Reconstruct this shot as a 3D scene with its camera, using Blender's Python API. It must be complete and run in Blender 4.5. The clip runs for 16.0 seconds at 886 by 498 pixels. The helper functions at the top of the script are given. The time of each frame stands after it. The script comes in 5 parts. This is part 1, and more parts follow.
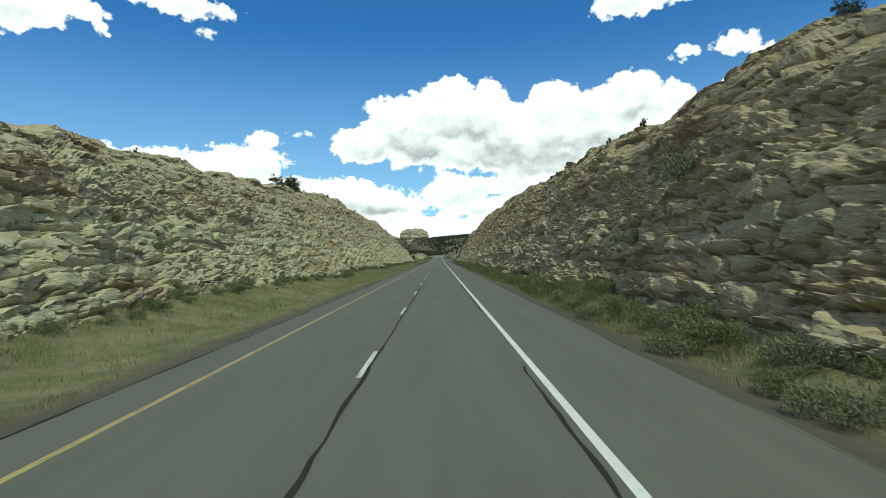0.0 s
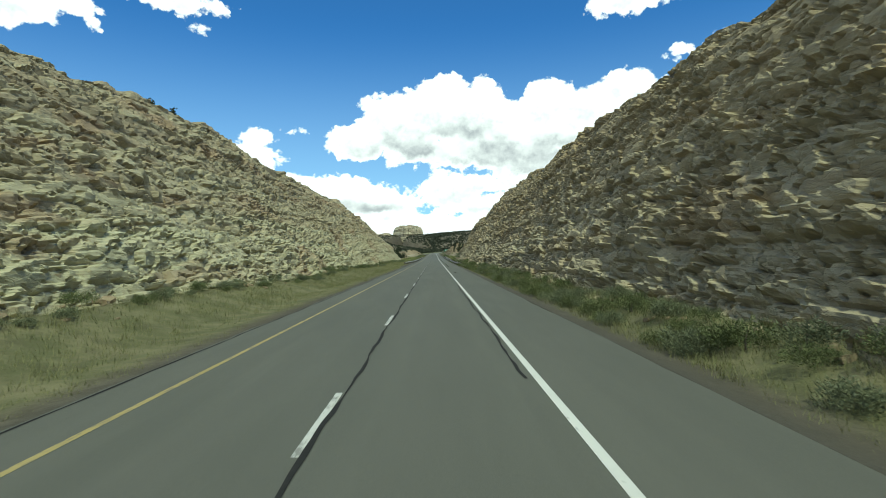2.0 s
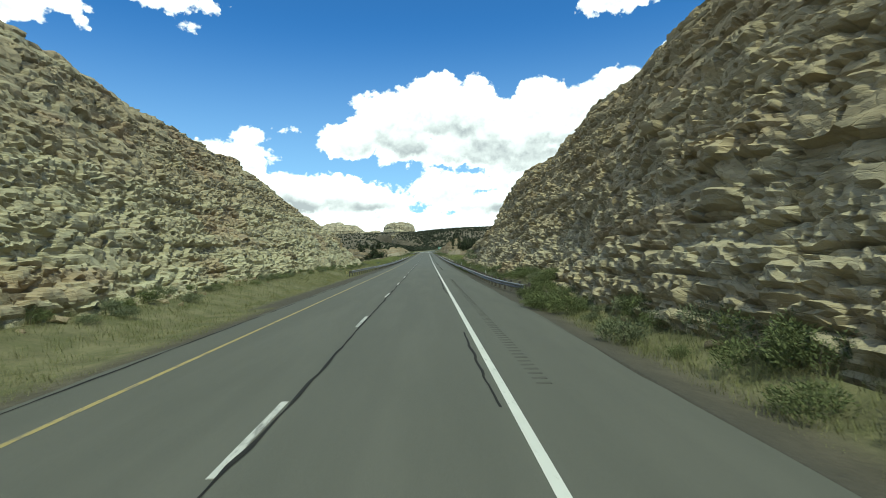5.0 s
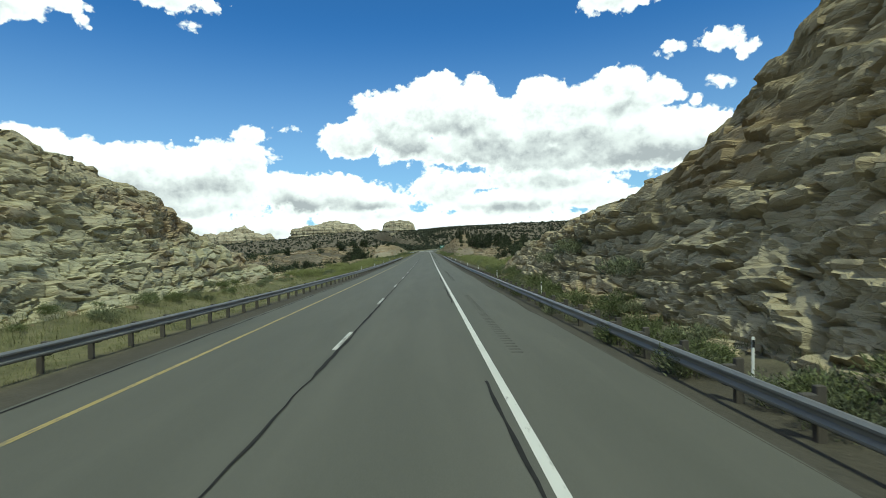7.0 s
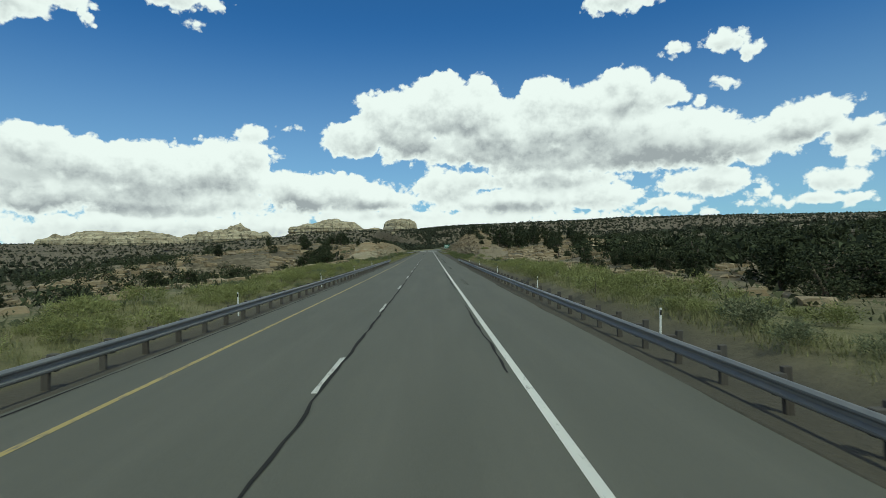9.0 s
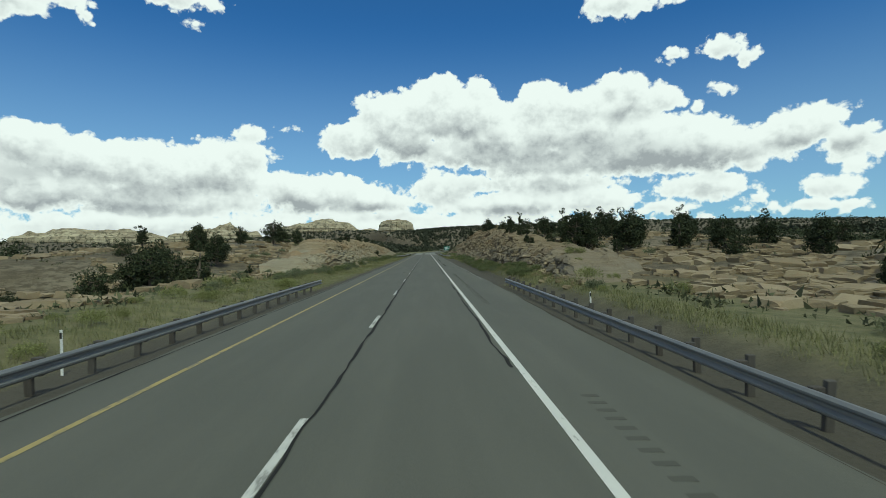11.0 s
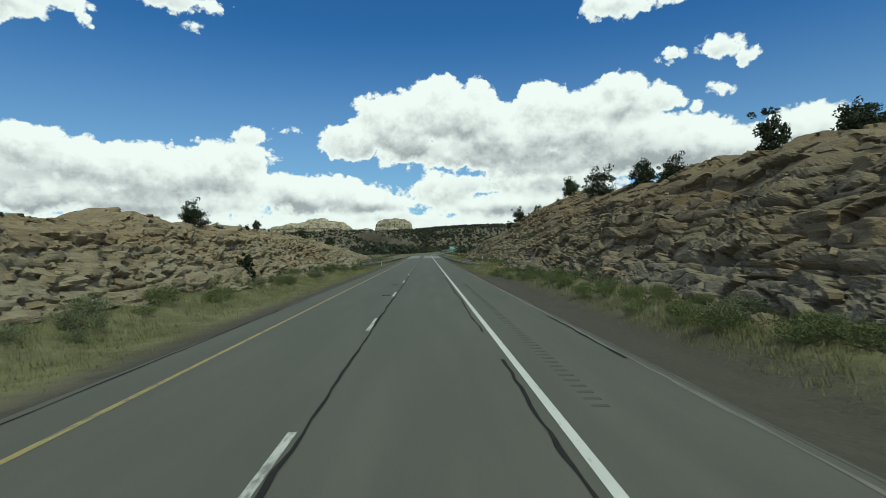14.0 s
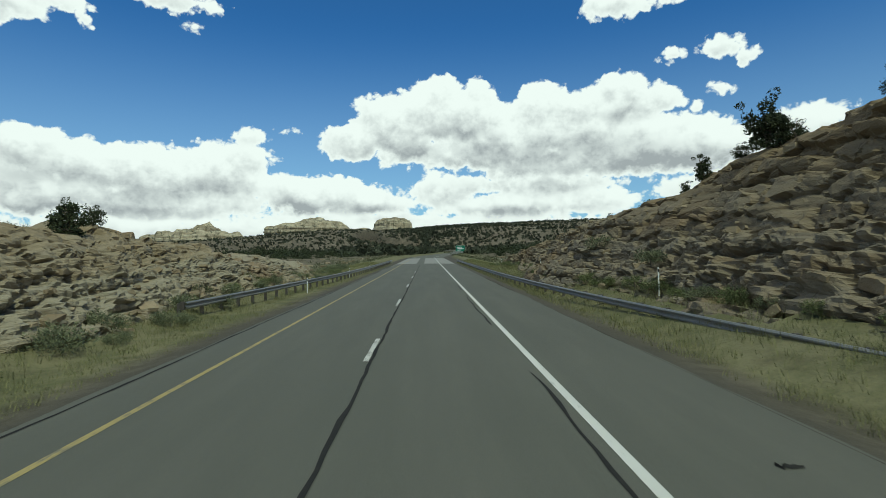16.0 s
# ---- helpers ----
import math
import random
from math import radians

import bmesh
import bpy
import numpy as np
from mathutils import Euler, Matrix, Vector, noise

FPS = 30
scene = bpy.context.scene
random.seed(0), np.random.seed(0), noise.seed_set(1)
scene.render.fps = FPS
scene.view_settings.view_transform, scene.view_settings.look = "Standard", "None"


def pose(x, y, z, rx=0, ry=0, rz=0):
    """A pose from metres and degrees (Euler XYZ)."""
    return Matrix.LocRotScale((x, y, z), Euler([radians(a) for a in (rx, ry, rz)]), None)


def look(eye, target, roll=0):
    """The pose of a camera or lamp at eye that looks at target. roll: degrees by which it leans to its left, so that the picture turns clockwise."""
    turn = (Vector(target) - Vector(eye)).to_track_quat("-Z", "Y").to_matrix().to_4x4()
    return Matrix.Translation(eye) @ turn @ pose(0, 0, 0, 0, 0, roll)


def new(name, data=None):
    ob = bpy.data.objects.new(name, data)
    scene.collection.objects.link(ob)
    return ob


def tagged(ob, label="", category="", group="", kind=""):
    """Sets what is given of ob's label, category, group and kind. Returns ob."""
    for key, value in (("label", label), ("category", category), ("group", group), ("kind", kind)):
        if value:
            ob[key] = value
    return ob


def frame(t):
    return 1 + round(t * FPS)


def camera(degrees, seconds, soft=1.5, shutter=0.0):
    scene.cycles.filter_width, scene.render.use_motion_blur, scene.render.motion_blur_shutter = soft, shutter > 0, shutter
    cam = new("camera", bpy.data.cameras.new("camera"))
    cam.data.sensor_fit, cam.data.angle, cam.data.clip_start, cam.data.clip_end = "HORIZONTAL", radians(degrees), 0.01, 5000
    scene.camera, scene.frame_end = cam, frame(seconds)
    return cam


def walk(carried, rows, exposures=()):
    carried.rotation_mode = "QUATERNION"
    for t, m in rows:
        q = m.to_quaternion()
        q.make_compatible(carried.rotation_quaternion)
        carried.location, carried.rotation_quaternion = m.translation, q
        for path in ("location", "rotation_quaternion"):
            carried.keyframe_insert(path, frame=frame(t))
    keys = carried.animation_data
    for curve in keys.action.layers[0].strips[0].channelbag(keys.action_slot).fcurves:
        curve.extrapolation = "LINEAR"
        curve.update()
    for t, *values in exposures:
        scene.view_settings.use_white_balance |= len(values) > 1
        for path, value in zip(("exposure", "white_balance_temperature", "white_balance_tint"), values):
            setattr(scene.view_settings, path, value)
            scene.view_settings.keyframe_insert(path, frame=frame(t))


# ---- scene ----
# Straight two-lane carriageway along +y; the crown (lane line) lies at x = 0.
SPEED = 32.7
EYE = 2.5
_ys = np.arange(-400.0, 4200.0, 2.0)
_grade = (-0.0085 + 0.0098 * np.clip((_ys - 215) / 180, 0, 1) ** 2 * (3 - 2 * np.clip((_ys - 215) / 180, 0, 1))
          + 2.6e-5 * np.clip(_ys - 560, 0, 500))
_zs = np.cumsum(_grade) * 2.0
_zs -= np.interp(0.0, _ys, _zs)


def road_z(y):
    """Height of the crown of the road."""
    return np.interp(y, _ys, _zs)


def fall(x, y):
    """Cross slope of the paving: the passing lane lies almost level before the second cut."""
    left = 0.004 + 0.016 * np.clip((y - 310.0) / 90.0, 0, 1)
    return -np.where(x < 0, left, 0.02) * np.abs(x)


# ---- camera and its walk: seconds, x, pitch, roll, yaw ----
DRIVE = [
    (0.0, 1.66, 0.40, 1.38, -0.37),
    (0.5, 1.65, 0.35, 1.35, -0.46),
    (1.0, 1.64, 0.25, 1.30, -0.63),
    (1.5, 1.65, 0.16, 1.29, -0.77),
    (2.0, 1.69, 0.13, 1.34, -0.93),
    (2.5, 1.73, 0.12, 1.36, -1.18),
    (3.0, 1.81, 0.09, 1.37, -1.40),
    (3.5, 2.04, 0.04, 1.43, -1.55),
    (4.0, 2.22, 0.02, 1.50, -1.66),
    (6.5, 2.44, -0.17, 1.70, -1.67),
    (7.0, 2.40, -0.13, 1.59, -1.65),
    (7.5, 2.31, -0.11, 1.51, -1.53),
    (8.0, 2.16, -0.14, 1.42, -1.40),
    (8.5, 2.02, -0.15, 1.27, -1.38),
    (9.0, 1.98, -0.13, 1.18, -1.40),
    (11.5, 1.72, 0.14, 0.54, -1.78),
    (12.0, 1.75, 0.07, 0.60, -1.85),
    (12.5, 1.79, 0.05, 0.69, -1.88),
    (13.0, 1.81, 0.11, 0.74, -1.87),
    (13.5, 1.81, 0.18, 0.80, -1.83),
    (14.0, 1.78, 0.21, 0.85, -1.76),
    (14.5, 1.70, 0.20, 0.83, -1.71),
    (15.0, 1.56, 0.19, 0.84, -1.69),
    (15.5, 1.44, 0.22, 0.93, -1.69),
    (16.0, 1.34, 0.25, 0.94, -1.71),
]
# seconds, stops, white balance and tint of the clip's own camera
LIGHTNESS = [(t, v, 7100, -20 if t < 5 else -17) for t, v in ((0.0, 0.0), (3.5, 0.2), (6.5, 0.05), (7.5, -0.15), (9.0, -0.42), (16.0, -0.38))]
cam = camera(80.0, 16.0, 0.8, 0.04)
walk(cam, [(t, pose(x, SPEED * t, float(road_z(SPEED * t)) - 0.02 * x + EYE, 90 + p, r, w)) for t, x, p, r, w in DRIVE], LIGHTNESS)

# ---- world, sun ----
SUN_AZ, SUN_EL = 160.0, 56.0      # degrees clockwise from +y, and up
# Clouds: azimuth and height of each puff's middle and its half width and half height, in degrees.
BIG = ((-7.7, 11.5, 3.7, 2.1), (-3.5, 13.5, 4.7, 3.3), (1.5, 14.8, 5.4, 3.4), (5.6, 15.1, 2.8, 3.0), (8.7, 11.8, 7.2, 3.8), (12.7, 14.1, 3.6, 3.3), (17.0, 13.3, 4.5, 3.1), (20.7, 15.1, 3.1, 2.7), (23.9, 14.5, 2.5, 1.9), (20.3, 10.7, 8.2, 3.5), (26.6, 10.0, 5.6, 3.0), (30.5, 9.2, 3.7, 2.0), (14.6, 9.1, 10.4, 2.1), (6.3, 9.8, 9.1, 1.3), (-1.0, 10.7, 6.0, 1.7), (13.0, 6.6, 9.0, 1.5), (28.0, 6.1, 4.5, 1.6))
RIGHT = ((35.0, 10.0, 3.3, 2.1), (37.1, 10.7, 2.5, 2.0), (39.6, 8.7, 2.7, 1.6), (40.1, 6.8, 1.5, 0.8), (38.0, 5.2, 2.3, 1.2), (32.1, 7.6, 1.4, 0.8), (25.7, 18.4, 1.1, 0.9), (29.9, 18.6, 2.2, 0.9), (32.0, 17.6, 1.1, 0.9), (29.6, 14.9, 1.1, 0.75), (27.5, 13.2, 0.6, 0.6), (39.4, 12.0, 0.7, 0.3), (32.5, 4.7, 0.8, 0.6), (36.9, 3.5, 4.9, 0.7), (24.4, 3.9, 3.6, 0.9))
LEFT = ((-37.0, 9.2, 4.1, 2.2), (-31.8, 8.2, 5.2, 2.6), (-26.8, 7.7, 5.2, 3.2), (-20.8, 7.8, 4.8, 3.5), (-18.3, 9.9, 2.6, 1.6), (-18.0, 11.7, 2.5, 1.0), (-15.5, 12.3, 1.3, 0.3), (-12.5, 6.0, 6.3, 2.5), (-6.7, 5.4, 5.4, 2.2), (-36.3, 5.7, 6.5, 2.4), (-25.9, 5.1, 10.1, 2.3), (-40.6, 7.1, 4.1, 3.1))
LOW = ((1.9, 6.5, 3.6, 2.1), (4.7, 6.9, 2.4, 1.3), (8.6, 4.5, 9.0, 1.8), (17.4, 5.1, 6.2, 1.6), (-3.7, 3.4, 19.3, 1.0), (-30.6, 2.9, 13.3, 0.8), (16.8, 2.9, 7.9, 0.7), (-22.0, 2.2, 24.0, 1.5), (4.0, 2.2, 26.0, 1.3))
TOP = ((-38.6, 20.6, 4.0, 1.6), (-34.6, 21.8, 3.2, 0.9), (-25.3, 23.5, 4.6, 1.2), (-23.3, 21.5, 0.9, 0.55), (20.3, 23.8, 3.4, 1.4), (24.8, 23.6, 2.1, 0.8), (-32.4, 20.9, 0.6, 0.6), (-43.6, 18.3, 3.7, 2.4))


# shaded undersides of the clouds, in the same numbers
UNDER = ((-1.5, 11.2, 4.0, 0.9), (7.0, 10.2, 6.0, 1.1), (15.0, 10.4, 6.5, 1.2), (23.0, 9.0, 6.0, 1.3), (28.5, 8.0, 4.0, 1.0), (12.0, 7.2, 7.0, 0.9),
         (4.5, 12.6, 2.5, 0.7), (37.5, 9.0, 3.2, 0.8), (-36.0, 7.2, 4.0, 1.0), (-27.5, 5.6, 5.0, 1.0), (-14.0, 4.6, 5.0, 0.8), (-33.0, 4.4, 7.0, 0.8),
         (9.0, 4.0, 6.0, 0.6), (-4.0, 4.2, 4.0, 0.6), (20.5, 13.2, 2.0, 0.7), (-22.0, 6.6, 3.0, 0.9))


def link(nt, a, b):
    nt.links.new(a, b)


def node(nt, kind):
    return nt.nodes.new(kind)


def vmath(nt, operation):
    n = nt.nodes.new("ShaderNodeVectorMath")
    n.operation = operation
    return n


def calc(nt, op, a, b=None, c=None, clamp=False):
    """A math node on sockets or numbers."""
    n = node(nt, "ShaderNodeMath")
    n.operation, n.use_clamp = op, clamp
    for i, v in enumerate((a, b, c)):
        if v is None:
            continue
        if isinstance(v, (int, float)):
            n.inputs[i].default_value = v
        else:
            link(nt, v, n.inputs[i])
    return n.outputs[0]


def remap(nt, v, a, b, c=0.0, d=1.0, kind="SMOOTHSTEP"):
    n = node(nt, "ShaderNodeMapRange")
    n.interpolation_type = kind
    link(nt, v, n.inputs[0])
    for i, x in enumerate((a, b, c, d)):
        n.inputs[i + 1].default_value = x
    return n.outputs[0]


def mix_rgb(nt, fac, a, b, blend="MIX"):
    n = node(nt, "ShaderNodeMix")
    n.data_type, n.blend_type = "RGBA", blend
    for k, v in ((0, fac), (6, a), (7, b)):
        if isinstance(v, (int, float)):
            n.inputs[k].default_value = v
        elif isinstance(v, tuple):
            n.inputs[k].default_value = (*v, 1) if len(v) == 3 else v
        else:
            link(nt, v, n.inputs[k])
    return n.outputs[2]


def noise_tex(nt, vec, scale, detail=5.0, rough=0.55, distort=0.0):
    n = node(nt, "ShaderNodeTexNoise")
    n.inputs["Scale"].default_value, n.inputs["Detail"].default_value = scale, detail
    n.inputs["Roughness"].default_value, n.inputs["Distortion"].default_value = rough, distort
    if vec is not None:
        link(nt, vec, n.inputs["Vector"])
    return n.outputs["Fac"]


def scaled(nt, vec, s):
    n = vmath(nt, "MULTIPLY")
    link(nt, vec, n.inputs[0])
    n.inputs[1].default_value = s
    return n.outputs[0]


def billow_group():
    """Cauliflower swelling of cumulus over (azimuth, height, 0) in degrees."""
    g = bpy.data.node_groups.new("cloud_billow", "ShaderNodeTree")
    g.interface.new_socket("Vector", in_out="INPUT", socket_type="NodeSocketVector")
    g.interface.new_socket("Swell", in_out="OUTPUT", socket_type="NodeSocketFloat")
    gi, go = g.nodes.new("NodeGroupInput"), g.nodes.new("NodeGroupOutput")
    warp = node(g, "ShaderNodeTexNoise")
    warp.inputs["Scale"].default_value, warp.inputs["Detail"].default_value = 0.7, 3.0
    link(g, gi.outputs[0], warp.inputs["Vector"])
    off = vmath(g, "MULTIPLY_ADD")
    link(g, warp.outputs["Color"], off.inputs[0])
    off.inputs[1].default_value = (1.1, 0.9, 0)
    link(g, scaled(g, gi.outputs[0], (1.0, 1.15, 0.0)), off.inputs[2])
    total = None
    for scale, share in ((0.36, 0.60), (0.80, 0.44), (1.7, 0.26), (3.6, 0.13)):
        v = node(g, "ShaderNodeTexVoronoi")
        v.voronoi_dimensions, v.feature = "2D", "SMOOTH_F1"
        v.inputs["Scale"].default_value, v.inputs["Smoothness"].default_value = scale, 0.30
        link(g, off.outputs[0], v.inputs["Vector"])
        one = calc(g, "MULTIPLY", calc(g, "SUBTRACT", 0.42, v.outputs["Distance"]), share)
        total = one if total is None else calc(g, "ADD", total, one)
    link(g, total, go.inputs[0])
    return g


def cloud_group(billow):
    """Vector (azimuth, height, 0) in degrees -> how deep inside a cloud."""
    g = bpy.data.node_groups.new("cloud_depth", "ShaderNodeTree")
    g.interface.new_socket("Vector", in_out="INPUT", socket_type="NodeSocketVector")
    g.interface.new_socket("Depth", in_out="OUTPUT", socket_type="NodeSocketFloat")
    g.interface.new_socket("Rise", in_out="OUTPUT", socket_type="NodeSocketFloat")
    gi, go = g.nodes.new("NodeGroupInput"), g.nodes.new("NodeGroupOutput")
    vec = gi.outputs[0]
    warp = node(g, "ShaderNodeTexNoise")
    warp.inputs["Scale"].default_value, warp.inputs["Detail"].default_value = 0.40, 2.0
    link(g, vec, warp.inputs["Vector"])
    off = vmath(g, "MULTIPLY_ADD")
    link(g, warp.outputs["Color"], off.inputs[0])
    off.inputs[1].default_value, off.inputs[2].default_value = (2.0, 1.4, 0), (-1.0, -0.7, 0)
    add = vmath(g, "ADD")
    link(g, vec, add.inputs[0]), link(g, off.outputs[0], add.inputs[1])
    depth, rise, share = None, None, None
    for az, el, ra, re in BIG + RIGHT + LEFT + LOW + TOP:
        sub = vmath(g, "SUBTRACT")
        link(g, add.outputs[0], sub.inputs[0])
        sub.inputs[1].default_value = (az, el, 0)
        mul = vmath(g, "MULTIPLY")
        link(g, sub.outputs[0], mul.inputs[0])
        mul.inputs[1].default_value = (1 / ra, 1 / re, 0)
        ln = vmath(g, "LENGTH")
        link(g, mul.outputs[0], ln.inputs[0])
        one = calc(g, "MULTIPLY", calc(g, "SUBTRACT", 1.02, ln.outputs["Value"]), min(ra, re))
        depth = one if depth is None else calc(g, "SMOOTH_MAX", depth, one, 0.35)
        # where the place lies in the puff, from its foot to its head
        dot = vmath(g, "DOT_PRODUCT")
        link(g, mul.outputs[0], dot.inputs[0])
        dot.inputs[1].default_value = (0.25, 1.0, 0)
        near = calc(g, "MAXIMUM", calc(g, "SUBTRACT", 1.25, ln.outputs["Value"]), 0.001)
        near = calc(g, "MULTIPLY", near, near)
        rise = calc(g, "MULTIPLY", near, dot.outputs["Value"]) if rise is None else calc(g, "MULTIPLY_ADD", near, dot.outputs["Value"], rise)
        share = near if share is None else calc(g, "ADD", share, near)
    link(g, calc(g, "DIVIDE", rise, share), go.inputs[1])
    # the rest of the sky, outside what the road's direction shows, carries the same kind of cloud
    sep = node(g, "ShaderNodeSeparateXYZ")
    link(g, vec, sep.inputs[0])
    far = remap(g, calc(g, "ABSOLUTE", sep.outputs[0]), 46, 56)
    high = remap(g, sep.outputs[1], 26, 34)
    wide = remap(g, noise_tex(g, vec, 0.055, 4, 0.5), 0.45, 0.62, -0.4, 0.9)
    wide = calc(g, "ADD", wide, calc(g, "MULTIPLY", calc(g, "SUBTRACT", calc(g, "MAXIMUM", far, high), 1.0), 3.0))
    depth = calc(g, "MAXIMUM", depth, wide)
    gn = node(g, "ShaderNodeGroup")
    gn.node_tree = billow
    link(g, vec, gn.inputs[0])
    depth = calc(g, "ADD", depth, calc(g, "MULTIPLY", gn.outputs[0], 1.25))
    wisp = noise_tex(g, vec, 0.9, 4, 0.58, 0.3)
    depth = calc(g, "ADD", depth, calc(g, "MULTIPLY", calc(g, "SUBTRACT", wisp, 0.5), 0.9))
    link(g, depth, go.inputs[0])
    return g


def make_world():
    w = bpy.data.worlds.new("sky")
    scene.world = w
    w.use_nodes = True
    nt = w.node_tree
    nt.nodes.clear()
    sky = node(nt, "ShaderNodeTexSky")
    sky.sky_type, sky.sun_disc = "NISHITA", False
    sky.sun_elevation, sky.sun_rotation = radians(SUN_EL), radians(SUN_AZ)
    sky.altitude, sky.air_density, sky.dust_density, sky.ozone_density = 1700, 1.0, 0.6, 2.5
    tint = mix_rgb(nt, 1.0, sky.outputs[0], (SKY_GAIN[0], SKY_GAIN[1], SKY_GAIN[2]), "MULTIPLY")
    co = node(nt, "ShaderNodeTexCoord")
    sep = node(nt, "ShaderNodeSeparateXYZ")
    link(nt, co.outputs["Generated"], sep.inputs[0])
    az = calc(nt, "MULTIPLY", calc(nt, "ARCTAN2", sep.outputs[0], sep.outputs[1]), 57.29578)
    el = calc(nt, "MULTIPLY", calc(nt, "ARCSINE", sep.outputs[2]), 57.29578)
    at = node(nt, "ShaderNodeCombineXYZ")
    link(nt, az, at.inputs[0]), link(nt, el, at.inputs[1])
    billow = billow_group()
    gn = node(nt, "ShaderNodeGroup")
    gn.node_tree = cloud_group(billow)
    link(nt, at.outputs[0], gn.inputs[0])
    here = gn.outputs[0]
    cover = remap(nt, here, -0.05, 0.32)
    # thicker towards the light means a shaded underside
    wob = node(nt, "ShaderNodeTexNoise")
    wob.inputs["Scale"].default_value, wob.inputs["Detail"].default_value = 0.30, 2.0
    link(nt, at.outputs[0], wob.inputs["Vector"])
    drift = vmath(nt, "MULTIPLY_ADD")
    link(nt, wob.outputs["Color"], drift.inputs[0])
    drift.inputs[1].default_value, drift.inputs[2].default_value = (5.0, 2.6, 0), (-2.5, -1.3, 0)
    moved = vmath(nt, "ADD")
    link(nt, at.outputs[0], moved.inputs[0]), link(nt, drift.outputs[0], moved.inputs[1])
    total = None
    for ua, ue, ra, re in UNDER:
        sub = vmath(nt, "SUBTRACT")
        link(nt, moved.outputs[0], sub.inputs[0])
        sub.inputs[1].default_value = (ua, ue, 0)
        mul = vmath(nt, "MULTIPLY")
        link(nt, sub.outputs[0], mul.inputs[0])
        mul.inputs[1].default_value = (1 / ra, 1 / re, 0)
        ln = vmath(nt, "LENGTH")
        link(nt, mul.outputs[0], ln.inputs[0])
        total = ln.outputs["Value"] if total is None else calc(nt, "SMOOTH_MIN", total, ln.outputs["Value"], 0.4)
    under = remap(nt, total, 1.75, 0.15)
    swells = []
    for shift in ((0, 0, 0), (0.35, 1.3, 0)):
        mv = vmath(nt, "ADD")
        link(nt, at.outputs[0], mv.inputs[0])
        mv.inputs[1].default_value = shift
        sw = node(nt, "ShaderNodeGroup")
        sw.node_tree = billow
        link(nt, mv.outputs[0], sw.inputs[0])
        swells.append(sw.outputs[0])
    puffs = calc(nt, "SUBTRACT", swells[1], swells[0])
    lee = calc(nt, "SUBTRACT", calc(nt, "MULTIPLY", puffs, 0.75), gn.outputs[1])
    lee = remap(nt, lee, -0.45, 0.80)
    thick = remap(nt, here, 0.15, 1.3)
    grey = calc(nt, "ADD", calc(nt, "MULTIPLY", under, 0.55), calc(nt, "MULTIPLY", lee, 0.68))
    grey = calc(nt, "MULTIPLY", grey, thick, clamp=True)
    cloud = mix_rgb(nt, grey, CLOUD_LIT, CLOUD_SHADE)
    haze = mix_rgb(nt, remap(nt, el, 0.0, 24.0, 0.50, 0.0), tint, HAZE)
    out_col = mix_rgb(nt, cover, haze, cloud)
    bg = node(nt, "ShaderNodeBackground")
    link(nt, out_col, bg.inputs[0])
    bg.inputs[1].default_value = 0.1
    link(nt, bg.outputs[0], node(nt, "ShaderNodeOutputWorld").inputs[0])


SKY_GAIN = (0.42, 0.94, 1.66)
CLOUD_LIT, CLOUD_SHADE, HAZE = (12.2, 12.2, 14.2), (5.0, 5.1, 6.4), (5.6, 7.2, 9.0)
make_world()
sun = new("sun", bpy.data.lights.new("sun", "SUN"))
sun.data.energy, sun.data.angle, sun.data.color = 2.8, radians(2.0), (0.975, 0.955, 0.87)
_a, _e = radians(SUN_AZ), radians(SUN_EL)
sun.matrix_world = look((0, 0, 60), (-60 * math.sin(_a) * math.cos(_e), -60 * math.cos(_a) * math.cos(_e), 60 - 60 * math.sin(_e)))

# ---- materials ----
def material(name, build, rough=0.9, metal=0.0, spec=0.3):
    m = bpy.data.materials.new(name)
    m.use_nodes = True
    nt = m.node_tree
    b = nt.nodes["Principled BSDF"]
    b.inputs["Roughness"].default_value, b.inputs["Metallic"].default_value = rough, metal
    b.inputs["Specular IOR Level"].default_value = spec
    build(nt, b)
    return m


def where(nt, object_space=False):
    if object_space:
        return node(nt, "ShaderNodeTexCoord").outputs["Object"]
    return node(nt, "ShaderNodeNewGeometry").outputs["Position"]


def relief(nt, b, height, strength, distance):
    n = node(nt, "ShaderNodeBump")
    n.inputs["Strength"].default_value, n.inputs["Distance"].default_value = strength, distance
    link(nt, height, n.inputs["Height"])
    link(nt, n.outputs[0], b.inputs["Normal"])


def attr(nt, name):
    n = node(nt, "ShaderNodeAttribute")
    n.attribute_name = name
    s = node(nt, "ShaderNodeSeparateColor")
    link(nt, n.outputs["Color"], s.inputs[0])
    return s.outputs


def asphalt(nt, b):
    p = where(nt)
    grain = noise_tex(nt, p, 60, 3, 0.7)
    patch = noise_tex(nt, scaled(nt, p, (1.0, 0.12, 1.0)), 0.9, 4, 0.6)
    track = noise_tex(nt, scaled(nt, p, (1.0, 0.004, 1.0)), 1.6, 2, 0.5)
    c = mix_rgb(nt, remap(nt, patch, 0.3, 0.7), (0.082, 0.082, 0.067), (0.104, 0.102, 0.084))
    c = mix_rgb(nt, remap(nt, track, 0.35, 0.65, 0, 0.5), c, (0.083, 0.082, 0.068))
    c = mix_rgb(nt, remap(nt, grain, 0.25, 0.75, 0, 0.35), c, (0.158, 0.155, 0.131))
    link(nt, c, b.inputs["Base Color"])
    relief(nt, b, grain, 0.35, 0.01)


